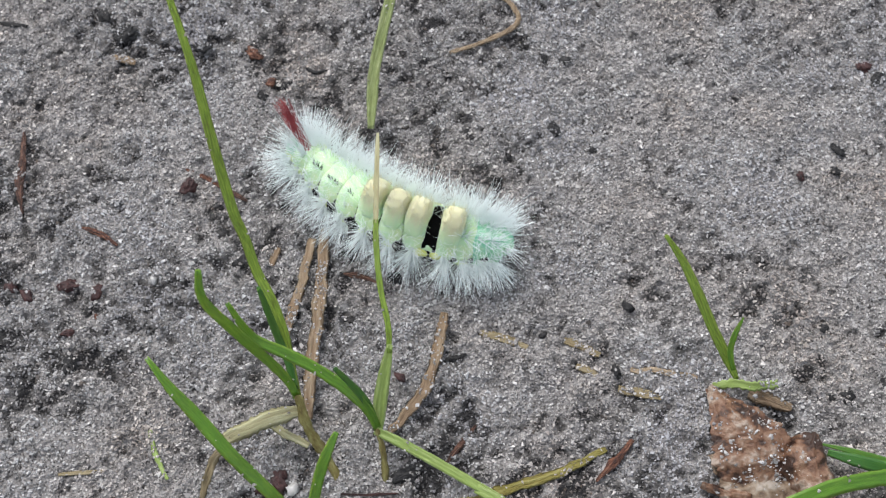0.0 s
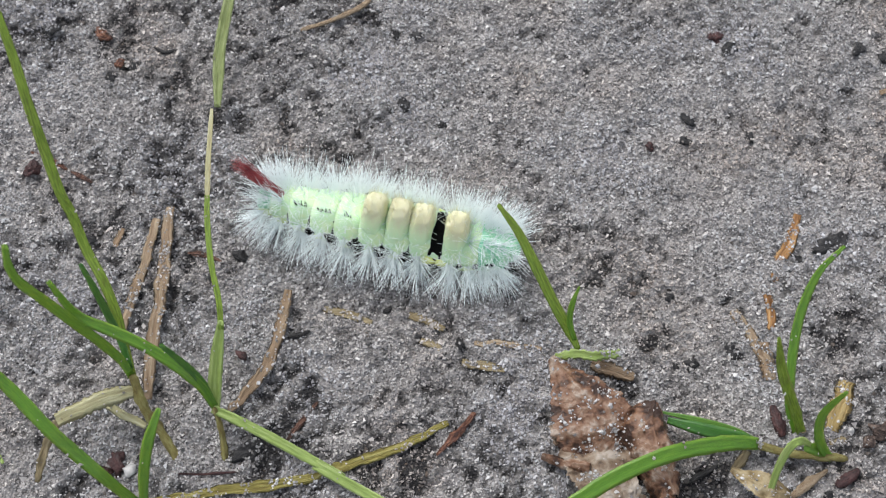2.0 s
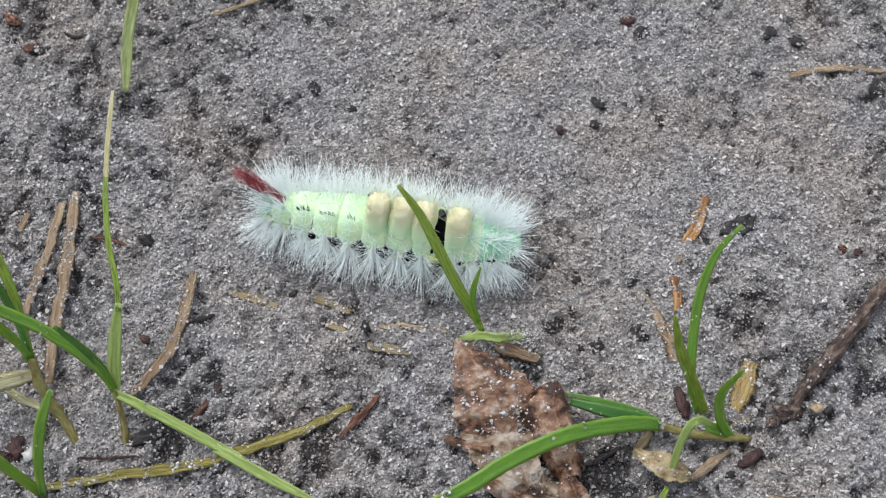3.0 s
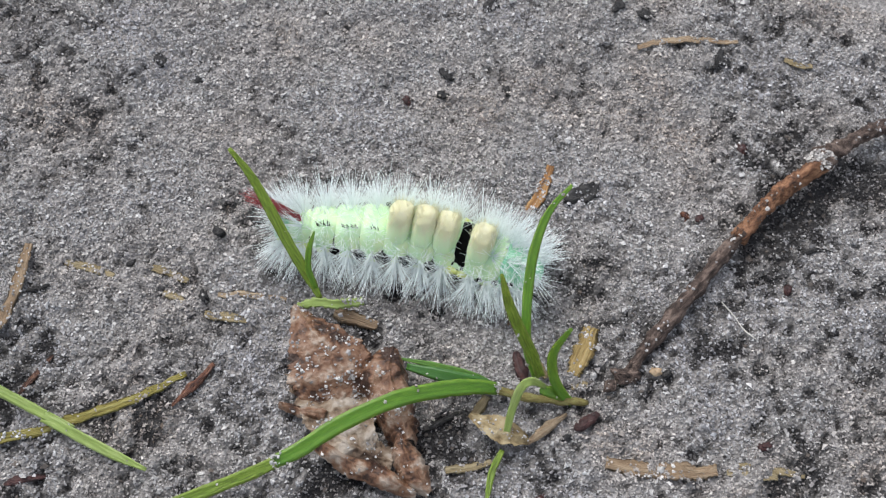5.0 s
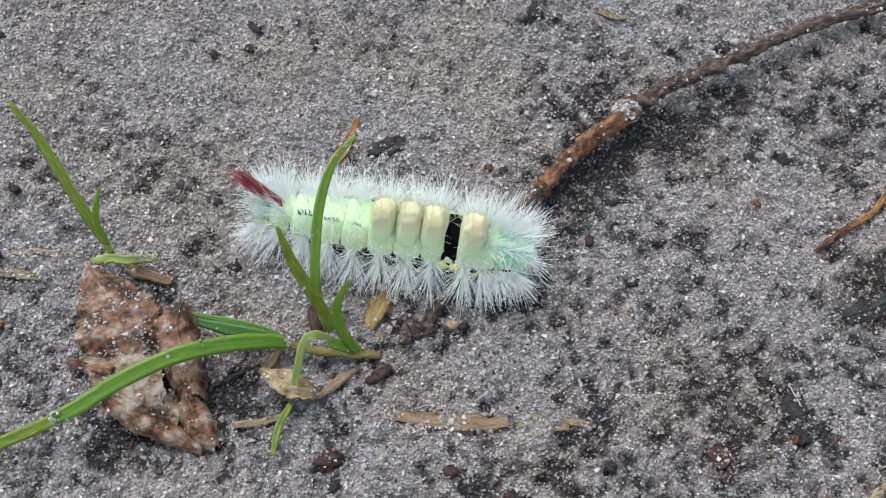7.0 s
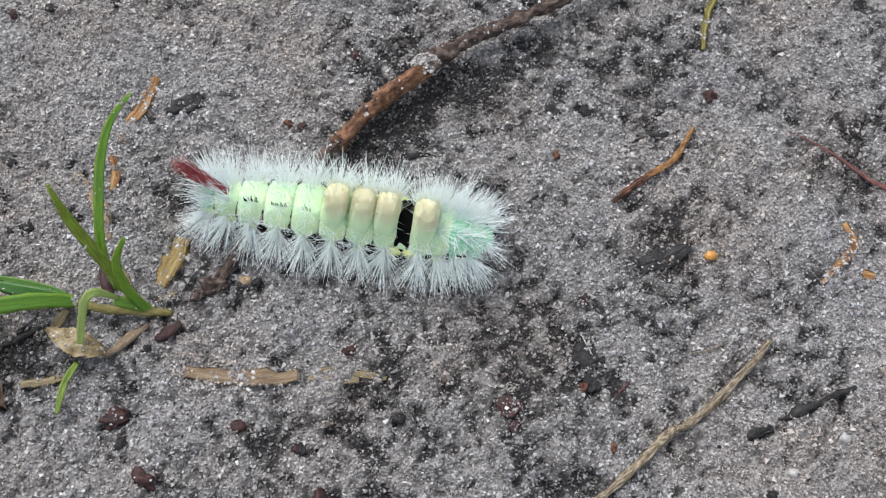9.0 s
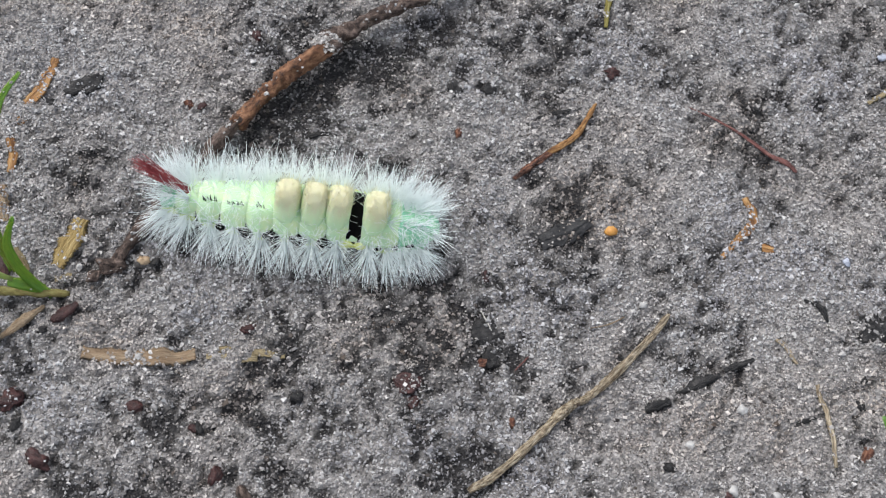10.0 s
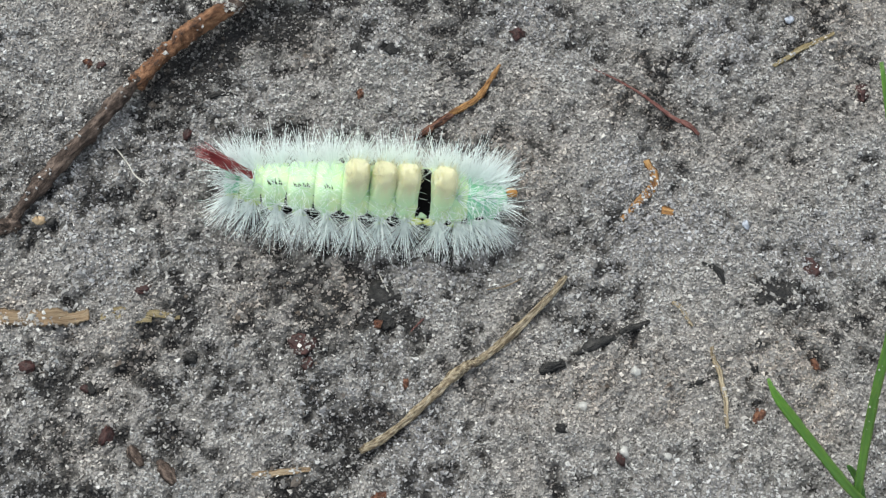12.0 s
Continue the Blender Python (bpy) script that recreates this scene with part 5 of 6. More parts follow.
crumb("pebble", (84.9, 58.8), 1.02, M_WHITE, "white quartz pebble on the soil", "pebble", (1, 0.85, 0.7), 0.42, group=BIT)
crumb("bark_crumb", (89.0, 58.3), 3.22, M_TWIG, "dark broken bark crumb on the soil", "crumb", (1, 0.7, 0.6), 0.40, group=BIT)
crumb("bark_crumb", (86.8, 56.9), 2.19, M_TWIG, "dark broken bark crumb on the soil", "crumb", (1, 0.7, 0.6), 0.40, group=BIT)
crumb("crumb", (88.6, 45.8), 1.27, M_CHAR, "black crumb on the soil", "crumb", (1, 0.7, 0.3), 0.60, group=BIT)
crumb("pebble", (91.6, 45.6), 1.06, M_WHITE, "white quartz pebble on the soil", "pebble", (1, 0.85, 0.7), 0.42, group=BIT)
crumb("seed_scale", (112.8, 69.3), 1.52, M_MAROON, "maroon seed scale on the soil", "scale", (1, 0.65, 0.4), 0.50, group=BIT)
crumb("seed", (105.0, 47.6), 1.29, M_MAROON, "small maroon seed on the soil", "seed", (1, 0.65, 0.4), 0.50, group=BIT)
crumb("crumb", (107.1, 57.9), 1.77, M_CHAR, "black crumb on the soil", "crumb", (1, 0.7, 0.3), 0.60, group=BIT)
crumb("crumb", (122.7, 71.3), 1.38, M_CHAR, "small black crumb on the soil", "crumb", (1, 0.7, 0.3), 0.60, group=BIT)
crumb("crumb", (126.3, 62.3), 1.65, M_CHAR, "small black crumb on the soil", "crumb", (1, 0.7, 0.3), 0.60, group=BIT)
crumb("humus_lump", (117.9, 62.8), 1.95, M_CHAR, "dark humus lump on the soil", "lump", (1, 0.7, 0.3), 0.60, lift=-0.4, group=BIT)
crumb("crumb", (63.2, 69.0), 1.12, M_CHAR, "small black crumb on the soil", "crumb", (1, 0.7, 0.3), 0.60, group=BIT)
crumb("humus_lump", (76.2, 42.4), 2.37, M_CHAR, "black humus lump on the soil", "lump", (1, 0.7, 0.3), 0.60, group=BIT)
crumb("humus_lump", (125.1, 39.6), 2.83, M_CHAR, "black humus lump on the soil", "lump", (1, 0.7, 0.3), 0.60, lift=-0.35, group=BIT)
crumb("crumb", (63.7, 102.1), 1.28, M_MAROON, "small maroon crumb on the soil", "crumb", (1, 0.65, 0.4), 0.50, group=BIT)
crumb("crumb", (126.8, 62.6), 1.36, M_CHAR, "small black crumb on the soil", "crumb", (1, 0.7, 0.3), 0.60, group=BIT)
crumb("crumb", (137.1, 51.6), 1.18, M_CHAR, "small black crumb on the soil", "crumb", (1, 0.7, 0.3), 0.60, group=BIT)
crumb("crumb", (160.3, 80.3), 2.24, M_MAROON, "dark maroon crumb on the soil", "crumb", (1, 0.65, 0.4), 0.50, group=BIT)
crumb("crumb", (75.7, 41.7), 2.09, M_MAROON, "dark maroon bark crumb on the soil", "crumb", (1, 0.65, 0.4), 0.50, group=BIT)
crumb("humus_lump", (137.1, 79.6), 2.53, M_CHAR, "round black humus lump on the soil", "lump", (1, 0.7, 0.3), 0.60, group=BIT)
crumb("humus_lump", (141.9, 79.0), 2.22, M_CHAR, "round black humus lump on the soil", "lump", (1, 0.7, 0.3), 0.60, group=BIT)
crumb("crumb", (160.2, 80.2), 2.09, M_MAROON, "dark maroon crumb on the soil", "crumb", (1, 0.65, 0.4), 0.50, group=BIT)
crumb("crumb", (157.1, 83.6), 1.94, M_CHAR, "black crumb on the soil", "crumb", (1, 0.7, 0.3), 0.60, group=BIT)
crumb("pebble", (154.8, 55.5), 1.67, M_ORANGE, "orange quartz pebble on the soil", "pebble", (1, 0.85, 0.7), 0.42, group=BIT)
crumb("chip", (136.6, 72.6), 1.56, M_RUSSET, "rust-brown chip on the soil", "chip", (1, 0.6, 0.4), 0.45, group=BIT)
crumb("chip", (100.6, 81.1), 1.54, M_MAROON, "maroon chip on the soil", "chip", (1, 0.65, 0.4), 0.50, group=BIT)
crumb("pebble", (200.6, 78.8), 1.49, M_BLUE, "bluish quartz pebble on the soil", "pebble", (1, 0.85, 0.7), 0.42, group=BIT)
crumb("pebble", (186.3, 47.6), 1.15, M_BLUE, "bluish quartz pebble on the soil", "pebble", (1, 0.85, 0.7), 0.42, group=BIT)
crumb("pebble", (157.0, 44.7), 1.04, M_WHITE, "white quartz pebble on the soil", "pebble", (1, 0.85, 0.7), 0.42, group=BIT)
crumb("seed_scale", (181.7, 21.3), 2.45, M_RUSSET, "rust-brown seed scale on the soil", "scale", (1, 0.6, 0.4), 0.45, group=BIT)
crumb("seed_scale", (191.1, 27.1), 1.77, M_RUSSET, "rust-red seed scale on the soil", "scale", (1, 0.6, 0.4), 0.45, group=BIT)
crumb("seed", (105.7, 47.8), 1.44, M_MAROON, "small maroon seed on the soil", "seed", (1, 0.65, 0.4), 0.50, group=BIT)
crumb("seed", (99.8, 29.3), 2.19, M_MAROON, "dark maroon seed on the soil", "seed", (1, 0.65, 0.4), 0.50, group=BIT)
crumb("crumb", (97.7, 35.5), 1.39, M_MAROON, "dark maroon bark crumb on the soil", "crumb", (1, 0.65, 0.4), 0.50, group=BIT)
crumb("chip", (134.6, 39.6), 1.74, M_RUSSET, "small rust-brown chip on the soil", "chip", (1, 0.6, 0.4), 0.45, group=BIT)
crumb("crumb", (137.0, 51.3), 1.64, M_MAROON, "small maroon crumb on the soil", "crumb", (1, 0.65, 0.4), 0.50, group=BIT)
crumb("crumb", (155.8, 22.9), 1.70, M_CHAR, "black crumb on the soil", "crumb", (1, 0.7, 0.3), 0.60, group=BIT)
crumb("crumb", (183.9, 30.8), 1.18, M_CHAR, "small black crumb on the soil", "crumb", (1, 0.7, 0.3), 0.60, group=BIT)
crumb("crumb", (182.7, 27.7), 1.32, M_CHAR, "small black crumb on the soil", "crumb", (1, 0.7, 0.3), 0.60, group=BIT)
crumb("humus_lump", (110.7, 37.9), 1.83, M_CHAR, "black humus lump on the soil", "lump", (1, 0.7, 0.3), 0.60, group=BIT)
crumb("chip", (137.1, 31.3), 1.42, M_RUSSET, "rust-brown chip on the soil", "chip", (1, 0.6, 0.4), 0.45, group=BIT)
crumb("pebble", (93.3, 58.7), 1.17, M_TAN, "tan pebble on the soil", "pebble", (1, 0.85, 0.7), 0.42, group=BIT)
crumb("pebble", (166.7, 28.9), 1.45, M_WHITE, "white quartz pebble on the soil", "pebble", (1, 0.85, 0.7), 0.42, group=BIT)
crumb("pebble", (159.0, 25.4), 1.29, M_WHITE, "pale quartz pebble on the soil", "pebble", (1, 0.85, 0.7), 0.42, group=BIT)
crumb("pebble", (168.7, 17.7), 1.13, M_WHITE, "pale quartz pebble on the soil", "pebble", (1, 0.85, 0.7), 0.42, group=BIT)
crumb("pebble", (163.1, 18.9), 1.41, M_WHITE, "pale quartz pebble on the soil", "pebble", (1, 0.85, 0.7), 0.42, group=BIT)
crumb("crumb", (162.5, 18.0), 1.55, M_MAROON, "dark maroon crumb on the soil", "crumb", (1, 0.65, 0.4), 0.50, group=BIT)
crumb("seed_scale", (131.8, 17.6), 2.07, M_RUSSET, "rust-red seed scale on the soil", "scale", (1, 0.6, 0.4), 0.45, group=BIT)
crumb("crumb", (208.4, 65.8), 2.76, M_MAROON, "dark maroon crumb on the soil", "crumb", (1, 0.65, 0.4), 0.50, group=BIT)
crumb("seed_scale", (78.9, 33.9), 3.00, M_MAROON, "dark maroon bark scale on the soil", "scale", (1, 0.75, 0.45), 0.45, group=BIT)
crumb("seed_scale", (76.1, 41.9), 3.20, M_MAROON, "dark maroon bark scale on the soil", "scale", (1, 0.75, 0.45), 0.45, group=BIT)
crumb("seed_scale", (99.9, 29.3), 2.30, M_MAROON, "dark maroon bark scale on the soil", "scale", (1, 0.75, 0.45), 0.45, group=BIT)
crumb("seed_scale", (90.8, 39.2), 2.30, M_MAROON, "dark maroon bark scale on the soil", "scale", (1, 0.75, 0.45), 0.45, group=BIT)
crumb("crumb", (76.6, 38.7), 1.90, M_CHAR, "small black crumb on the soil", "crumb", (1, 0.7, 0.4), 0.60, group=BIT)
crumb("crumb", (98.3, 35.6), 1.60, M_CHAR, "small black crumb on the soil", "crumb", (1, 0.7, 0.4), 0.60, group=BIT)
crumb("crumb", (80.2, 50.3), 1.40, M_CHAR, "small black crumb on the soil", "crumb", (1, 0.7, 0.4), 0.60, group=BIT)
crumb("crumb", (73.0, 56.4), 1.20, M_CHAR, "small black crumb on the soil", "crumb", (1, 0.7, 0.4), 0.60, group=BIT)
crumb("humus_flake", (125.7, 40.8), 3.60, M_CHAR, "flat black humus flake on the soil", "flake", (1, 0.8, 0.1), 0.4, lift=-0.12, group=BIT)
crumb("humus_flake", (124.6, 37.9), 3.29, M_MAROON, "flat dark brown humus flake on the soil", "flake", (1, 0.8, 0.1), 0.4, lift=-0.12, group=BIT)
crumb("humus_flake", (125.0, 35.6), 2.13, M_MAROON, "flat dark brown humus flake on the soil", "flake", (1, 0.8, 0.1), 0.4, lift=-0.12, group=BIT)
crumb("humus_flake", (187.1, 38.0), 4.51, M_CHAR, "flat dark grey slate-like flake on the soil", "flake", (1, 0.8, 0.1), 0.4, lift=-0.12, group=BIT)
crumb("humus_flake", (190.0, 36.9), 4.21, M_CHAR, "flat dark grey slate-like flake on the soil", "flake", (1, 0.8, 0.1), 0.4, lift=-0.12, group=BIT)
crumb("humus_flake", (193.7, 39.9), 3.80, M_MAROON, "flat dark brown humus flake on the soil", "flake", (1, 0.8, 0.1), 0.4, lift=-0.12, group=BIT)
crumb("humus_flake", (136.0, 43.5), 4.38, M_CHAR, "flat black humus flake on the soil", "flake", (1, 0.8, 0.1), 0.4, lift=-0.12, group=BIT)
crumb("humus_flake", (136.2, 40.3), 2.90, M_CHAR, "flat black humus flake on the soil", "flake", (1, 0.8, 0.1), 0.4, lift=-0.12, group=BIT)


def dust():
    """Loose grains lying on the straws, stems, crumbs, blades and the dead leaf, in clusters."""
    rs = np.random.RandomState(91)
    share = dict(straw=4.2, bark_sliver=1.3, dry_stem=1.6, humus_lump=3.0, humus_flake=1.2, crumb=2.4, seed_scale=0.5, bark_crumb=1.0, blade=0.22, stem=2.0,
                 upper_lobe=3.2, rolled_edge=2.6, lower_lobe=2.6, middle_lobe=3.4, curled_tip=0.8, folded_edge=1.0, side_flap=1.0, husk=1.2, outer_stem=0.9, inner_stem=0.7, lower_stem=0.7)
    spots = []
    for ob in list(scene.objects):
        per_area = share.get(ob.name.split(".")[0])
        if ob.type != "MESH" or not per_area:
            continue
        me = ob.data
        me.calc_loop_triangles()
        co, corner = np.zeros(len(me.vertices) * 3), np.zeros(len(me.loop_triangles) * 3, np.int32)
        me.vertices.foreach_get("co", co)
        me.loop_triangles.foreach_get("vertices", corner)
        turn = np.array(ob.matrix_basis)
        a, b, c = (co.reshape(-1, 3) @ turn[:3, :3].T + turn[:3, 3])[corner].reshape(-1, 3, 3).transpose(1, 0, 2) / MM
        up = np.cross(b - a, c - a)
        area = np.clip(up[:, 2], 0, None) * 0.5
        if area.sum() < 0.01:
            continue
        i = rs.choice(len(area), int(per_area * 3 * area.sum()) + 1, p=area / area.sum())
        u, v = rs.rand(2, len(i), 1)
        u, v = np.where(u + v > 1, 1 - u, u), np.where(u + v > 1, 1 - v, v)
        p = a[i] + (b - a)[i] * u + (c - a)[i] * v
        patch = lattice_noise(p[:, 0], p[:, 1], 1.7, 9.2, 44.1)
        spots.append(p[rs.rand(len(p)) < np.clip((patch - 0.5) * 2.6, 0.05, 1)] + np.array([0, 0, 0.04]))
    p = np.concatenate(spots)
    scatter("loose_sand", p[:, :2], np.clip(rs.lognormal(-1.3, 0.4, len(p)), 0.1, 0.7), M_CRUST, "loose pale sand grains lying on the litter", "sand", 92, 0.0, 0.8, p[:, 2])


dust()

# ---- caterpillar ----
# segments from head to tail: place along the body (mm from the black band), half width, half height, half length, skin
SEGMENTS = [("head", 9.7, 1.8, 1.6, 1.4, M_MINT), ("body_segment", 8.3, 2.7, 2.5, 1.6, M_MINT), ("body_segment", 6.4, 3.1, 2.9, 1.7, M_MINT),
            ("body_segment", 4.3, 3.5, 3.3, 1.75, M_LIME), ("body_segment", 2.15, 3.65, 3.45, 1.62, M_LIME), ("body_segment", -2.15, 3.75, 3.6, 1.85, M_LIME),
            ("body_segment", -5.3, 3.8, 3.6, 1.95, M_LIME), ("body_segment", -8.7, 3.8, 3.6, 1.95, M_LIME), ("body_segment", -12.1, 3.7, 3.55, 1.95, M_LIME),
            ("body_segment", -15.5, 3.4, 3.35, 1.95, M_LIME), ("body_segment", -18.8, 2.95, 3.05, 1.9, M_LIME), ("body_segment", -21.8, 2.4, 2.5, 1.8, M_LIME),
            ("body_segment", -24.1, 1.8, 1.8, 1.5, M_MINT)]
AXIS_Z = 3.7


def barrel(w, h, l, seed, ends=0.86, n=14, sides=28):
    """A plump body ring: bulging in the middle, drawn in towards its ends, with soft swellings."""
    bm = bmesh.new()
    rings = []
    o = Vector((seed * 2.3, 0, 0))
    for k in range(n + 1):
        u = 2 * k / n - 1
        r = ends + (1 - ends) * (1 - abs(u) ** 3.2)
        if k in (0, n):
            r *= 0.9
        ring = []
        for j in range(sides):
            a = 2 * math.pi * j / sides
            d = 1 + 0.05 * math.cos(a * 6) * (1 - u * u) + 0.05 * noise.noise(Vector((math.cos(a) * 2, math.sin(a) * 2, u * 2)) + o)
            z = math.sin(a) * h * r * d
            if math.sin(a) < -0.3:
                z *= 0.9
            ring.append(Vector((u * l, math.cos(a) * w * r * d, z)) * MM)
        rings.append(ring)
    loft(bm, rings)
    return bm


def bristles(roots, ways, lengths, radius, rnd, bend=0.2, steps=5, droop=0.0):
    """Tapered three-sided hairs, slightly bent. roots and lengths in mm."""
    verts, faces = [], []
    for p, d, ln in zip(roots, ways, lengths):
        d = d.normalized()
        s = d.cross(Vector((rnd.uniform(-1, 1), rnd.uniform(-1, 1), rnd.uniform(-1, 1)))).normalized()
        b = d.cross(s)
        c = (s * rnd.uniform(-1, 1) + b * rnd.uniform(-1, 1)) * bend + Vector((0, 0, -droop))
        base = len(verts)
        for k in range(steps + 1):
            u = k / steps
            q = p + (d * u + c * u * u) * ln
            r = radius * (1 - 0.65 * u)
            for j in range(3):
                a = 2.0944 * j
                verts.append((q + (s * math.cos(a) + b * math.sin(a)) * r) * MM)
        for k in range(steps):
            for j in range(3):
                i, m = base + 3 * k + j, base + 3 * k + (j + 1) % 3
                faces.append((i, m, m + 3, i + 3))
    return verts, faces


def hair_part(name, data, mat, parent, label=""):
    me = bpy.data.meshes.new(name)
    me.from_pydata([v[:] for v in data[0]], [], data[1])
    me.materials.append(mat)
    shade_smooth(me)
    ob = new(name, me)
    ob.parent = parent
    if label:
        ob["label"] = label
    return ob


def tuft(parent, centre, way, count, length, spread, radius, rnd, wart=0.5, fan=(1, 1, 1)):
    """A fan of white bristles from one wart, spread more or less along each axis by fan."""
    way = Vector(way).normalized()
    roots, ways, lengths = [], [], []
    for _ in range(count):
        r = Vector((rnd.gauss(0, 1), rnd.gauss(0, 1), rnd.gauss(0, 1)))
        roots.append(Vector(centre) + r * wart * 0.28)
        ways.append(way + Vector((r.x * fan[0], r.y * fan[1], r.z * fan[2])) * spread * 0.55)
        lengths.append(length * rnd.uniform(0.55, 1.12))
    return hair_part("hair_tuft", bristles(roots, ways, lengths, radius, rnd, 0.16, 5, 0.05), M_HAIR, parent)


def brush(parent, w, h, rnd, shift):
    """A dense cream brush that rises out of the back, broad at the foot: a soft core wrapped in fine upright hair."""
    o = Vector((rnd.uniform(0, 9), 0, 0))

    def skin(d, grow=1.0):
        x, y, z = (math.copysign(abs(q) ** e, q) for q, e in zip(d, (0.62, 0.75, 0.8)))
        foot = (1 - z) / 2
        k = 1 + 0.07 * noise.noise(d * 2.0 + o) + 0.06 * noise.noise(Vector((d.x * 6, d.y * 6, d.z)) + o)
        return Vector((x * (1.58 + 0.14 * foot) * k, y * (1.55 + 2.0 * foot) * k, z * 3.0 * k)) * grow

    bm = bmesh.new()
    bmesh.ops.create_icosphere(bm, subdivisions=4, radius=1)
    for v in bm.verts:
        v.co = skin(v.co.copy()) * MM
    core = part("brush", bm, M_BRUSH, parent, "dense cream hair brush")
    core.matrix_basis = pose(shift * MM, 0, (h + 0.3) * MM, rnd.uniform(-4, 4), 5, 0)
    roots, ways, lengths = [], [], []
    for _ in range(520):
        d = Vector((rnd.gauss(0, 1), rnd.gauss(0, 1), rnd.gauss(0.4, 0.9))).normalized()
        if d.z < 0.15:
            continue
        roots.append(skin(d, 0.96))
        ways.append(Vector((d.x * 0.35 + rnd.gauss(0, 0.1), d.y * 0.4 + rnd.gauss(0, 0.1), 1.0)))
        lengths.append(rnd.uniform(0.5, 1.3))
    hair_part("brush_hair", bristles(roots, ways, lengths, 0.024, rnd, 0.1, 3), M_CREAM, core)


def caterpillar():
    body = thing("caterpillar", "hairy pale green caterpillar with cream brushes and crimson tail tuft", "caterpillar")
    rnd = random.Random(77)
    segs = []
    for i, (name, s, w, h, l, skin) in enumerate(SEGMENTS):
        seg = part(name, barrel(w, h, l, i) if i else crumb_mesh(4.2, (0.75, 0.9, 0.85), 0.05, 3, 3), skin, body, "small mint green head" if i == 0 else "")
        seg.matrix_basis = pose(s * MM, 0, AXIS_Z * MM)
        segs.append((seg, s))
        if i == 0:
            for sy in (-1, 1):
                tuft(seg, (0.5, sy * 1.2, 0.6), (0.7, sy * 0.7, 0.7), 30, 4.6, 0.6, 0.056, rnd)
            continue
        front, back = i <= 3, i >= 11
        lean = (0.9 if i == 1 else 0.5 if i == 2 else 0.25) if front else (-0.9 if i == 12 else -0.55 if i == 11 else -0.08 + rnd.uniform(-0.1, 0.1))
        for sy in (-1, 1):
            # low side wart, side wart, upper wart
            tuft(seg, (0.1, sy * w * 0.88, -h * 0.52), (lean, sy, -0.10), 46, 4.8 if front else 5.4, 0.6, 0.046, rnd, 0.4, (1.35, 0.5, 0.5))
            tuft(seg, (0.1, sy * w * 1.0, -h * 0.18), (lean, sy, 0.05), 40, 5.0, 0.75, 0.044, rnd, 0.4, (1.3, 0.5, 0.6))
            up_len = 4.6 if front or back else 3.6
            tuft(seg, (0, sy * w * 0.99, -h * 0.02), (lean, sy * 0.9, 0.62), 56, up_len, 1.4, 0.042, rnd, 0.35)
            if not front and not back:
                tuft(seg, (rnd.uniform(-0.3, 0.3), sy * w * 0.97, h * 0.16), (lean, sy * 0.8, 0.75), 34, 3.0, 1.7, 0.04, rnd, 0.3)
            if sy > 0:
                tuft(seg, (rnd.uniform(-0.6, 0.6), w * 0.62, h * 0.72), (lean, 0.75, 0.85), 44, 5.2, 0.6, 0.048, rnd, 2.2)
            if front or back:
                tuft(seg, (0, sy * w * 0.38, h * 0.9), (lean * 1.1, sy * 0.35, 0.95), 40 if back or i == 1 else 26, 4.4, 0.7, 0.054, rnd)
            elif i > 7:
                tuft(seg, (0, sy * w * 0.42, h * 0.88), (lean - 0.2, sy * 0.5, 0.9), 16, 3.4, 0.7, 0.03, rnd)
            near = i in (4, 5)
            wart = part("wart", crumb_mesh(2.0 if near else 2.1, (1.15, 0.7, 0.6), 0.15, i), M_YELLOW if near else M_WART if i > 2 else skin, seg)
            wart.matrix_basis = pose((-1.15 if i == 4 else 1.25 if i == 5 else 0) * MM, sy * w * 0.95 * MM, (0.04 if near else -0.14) * h * MM)
        roots, ways, lengths = [], [], []
        for _ in range(110):
            a, u = rnd.uniform(-0.35, math.pi + 0.35), rnd.uniform(-0.8, 0.8)
            d = Vector((0, math.cos(a), math.sin(a)))
            roots.append(Vector((u * l, d.y * w * 0.93, d.z * h * 0.93)))
            ways.append(d + Vector((lean * 0.6 + rnd.gauss(0, 0.5), rnd.gauss(0, 0.35), rnd.gauss(0, 0.35))))
            lengths.append(rnd.uniform(1.0, 2.8))
        hair_part("skin_hair", bristles(roots, ways, lengths, 0.036, rnd, 0.15, 4), M_HAIR, seg, "short fine pale hair")
        if i in (4, 5, 6, 7):
            brush(seg, w, h, rnd, 0.40 if i == 4 else -0.2 if i == 5 else -0.1)
        if i in (8, 9, 10):
            n = 8 if i == 9 else 7 if i == 10 else 4
            roots = [Vector((-0.85 + 0.27 * k + rnd.uniform(-0.05, 0.05) + (0 if i > 8 else 0.5), -w * (0.42 + rnd.uniform(-0.03, 0.03)), h * 0.96)) for k in range(n)]
            ways = [Vector((-0.3 + rnd.uniform(-0.2, 0.2), 0.7 + rnd.uniform(-0.2, 0.2), 0.25)) for _ in range(n)]
            hair_part("black_mark", bristles(roots, ways, [rnd.uniform(0.45, 0.8) for _ in range(n)], 0.09, rnd, 0.12, 3), M_VELVET, seg, "row of short black bristles")
        if i == 11:
            roots, ways, lengths = [], [], []
            for _ in range(260):
                a, r = rnd.uniform(0, 2 * math.pi), math.sqrt(rnd.random())
                roots.append(Vector((-0.2 + 0.65 * r * math.cos(a), 0.65 * r * math.sin(a), h * 0.85)))
                ways.append(Vector((-0.80 + rnd.gauss(0, 0.045), 0.14 + rnd.gauss(0, 0.045), 0.50 + rnd.gauss(0, 0.045))))
                lengths.append(8.0 * rnd.uniform(0.42, 1.05))
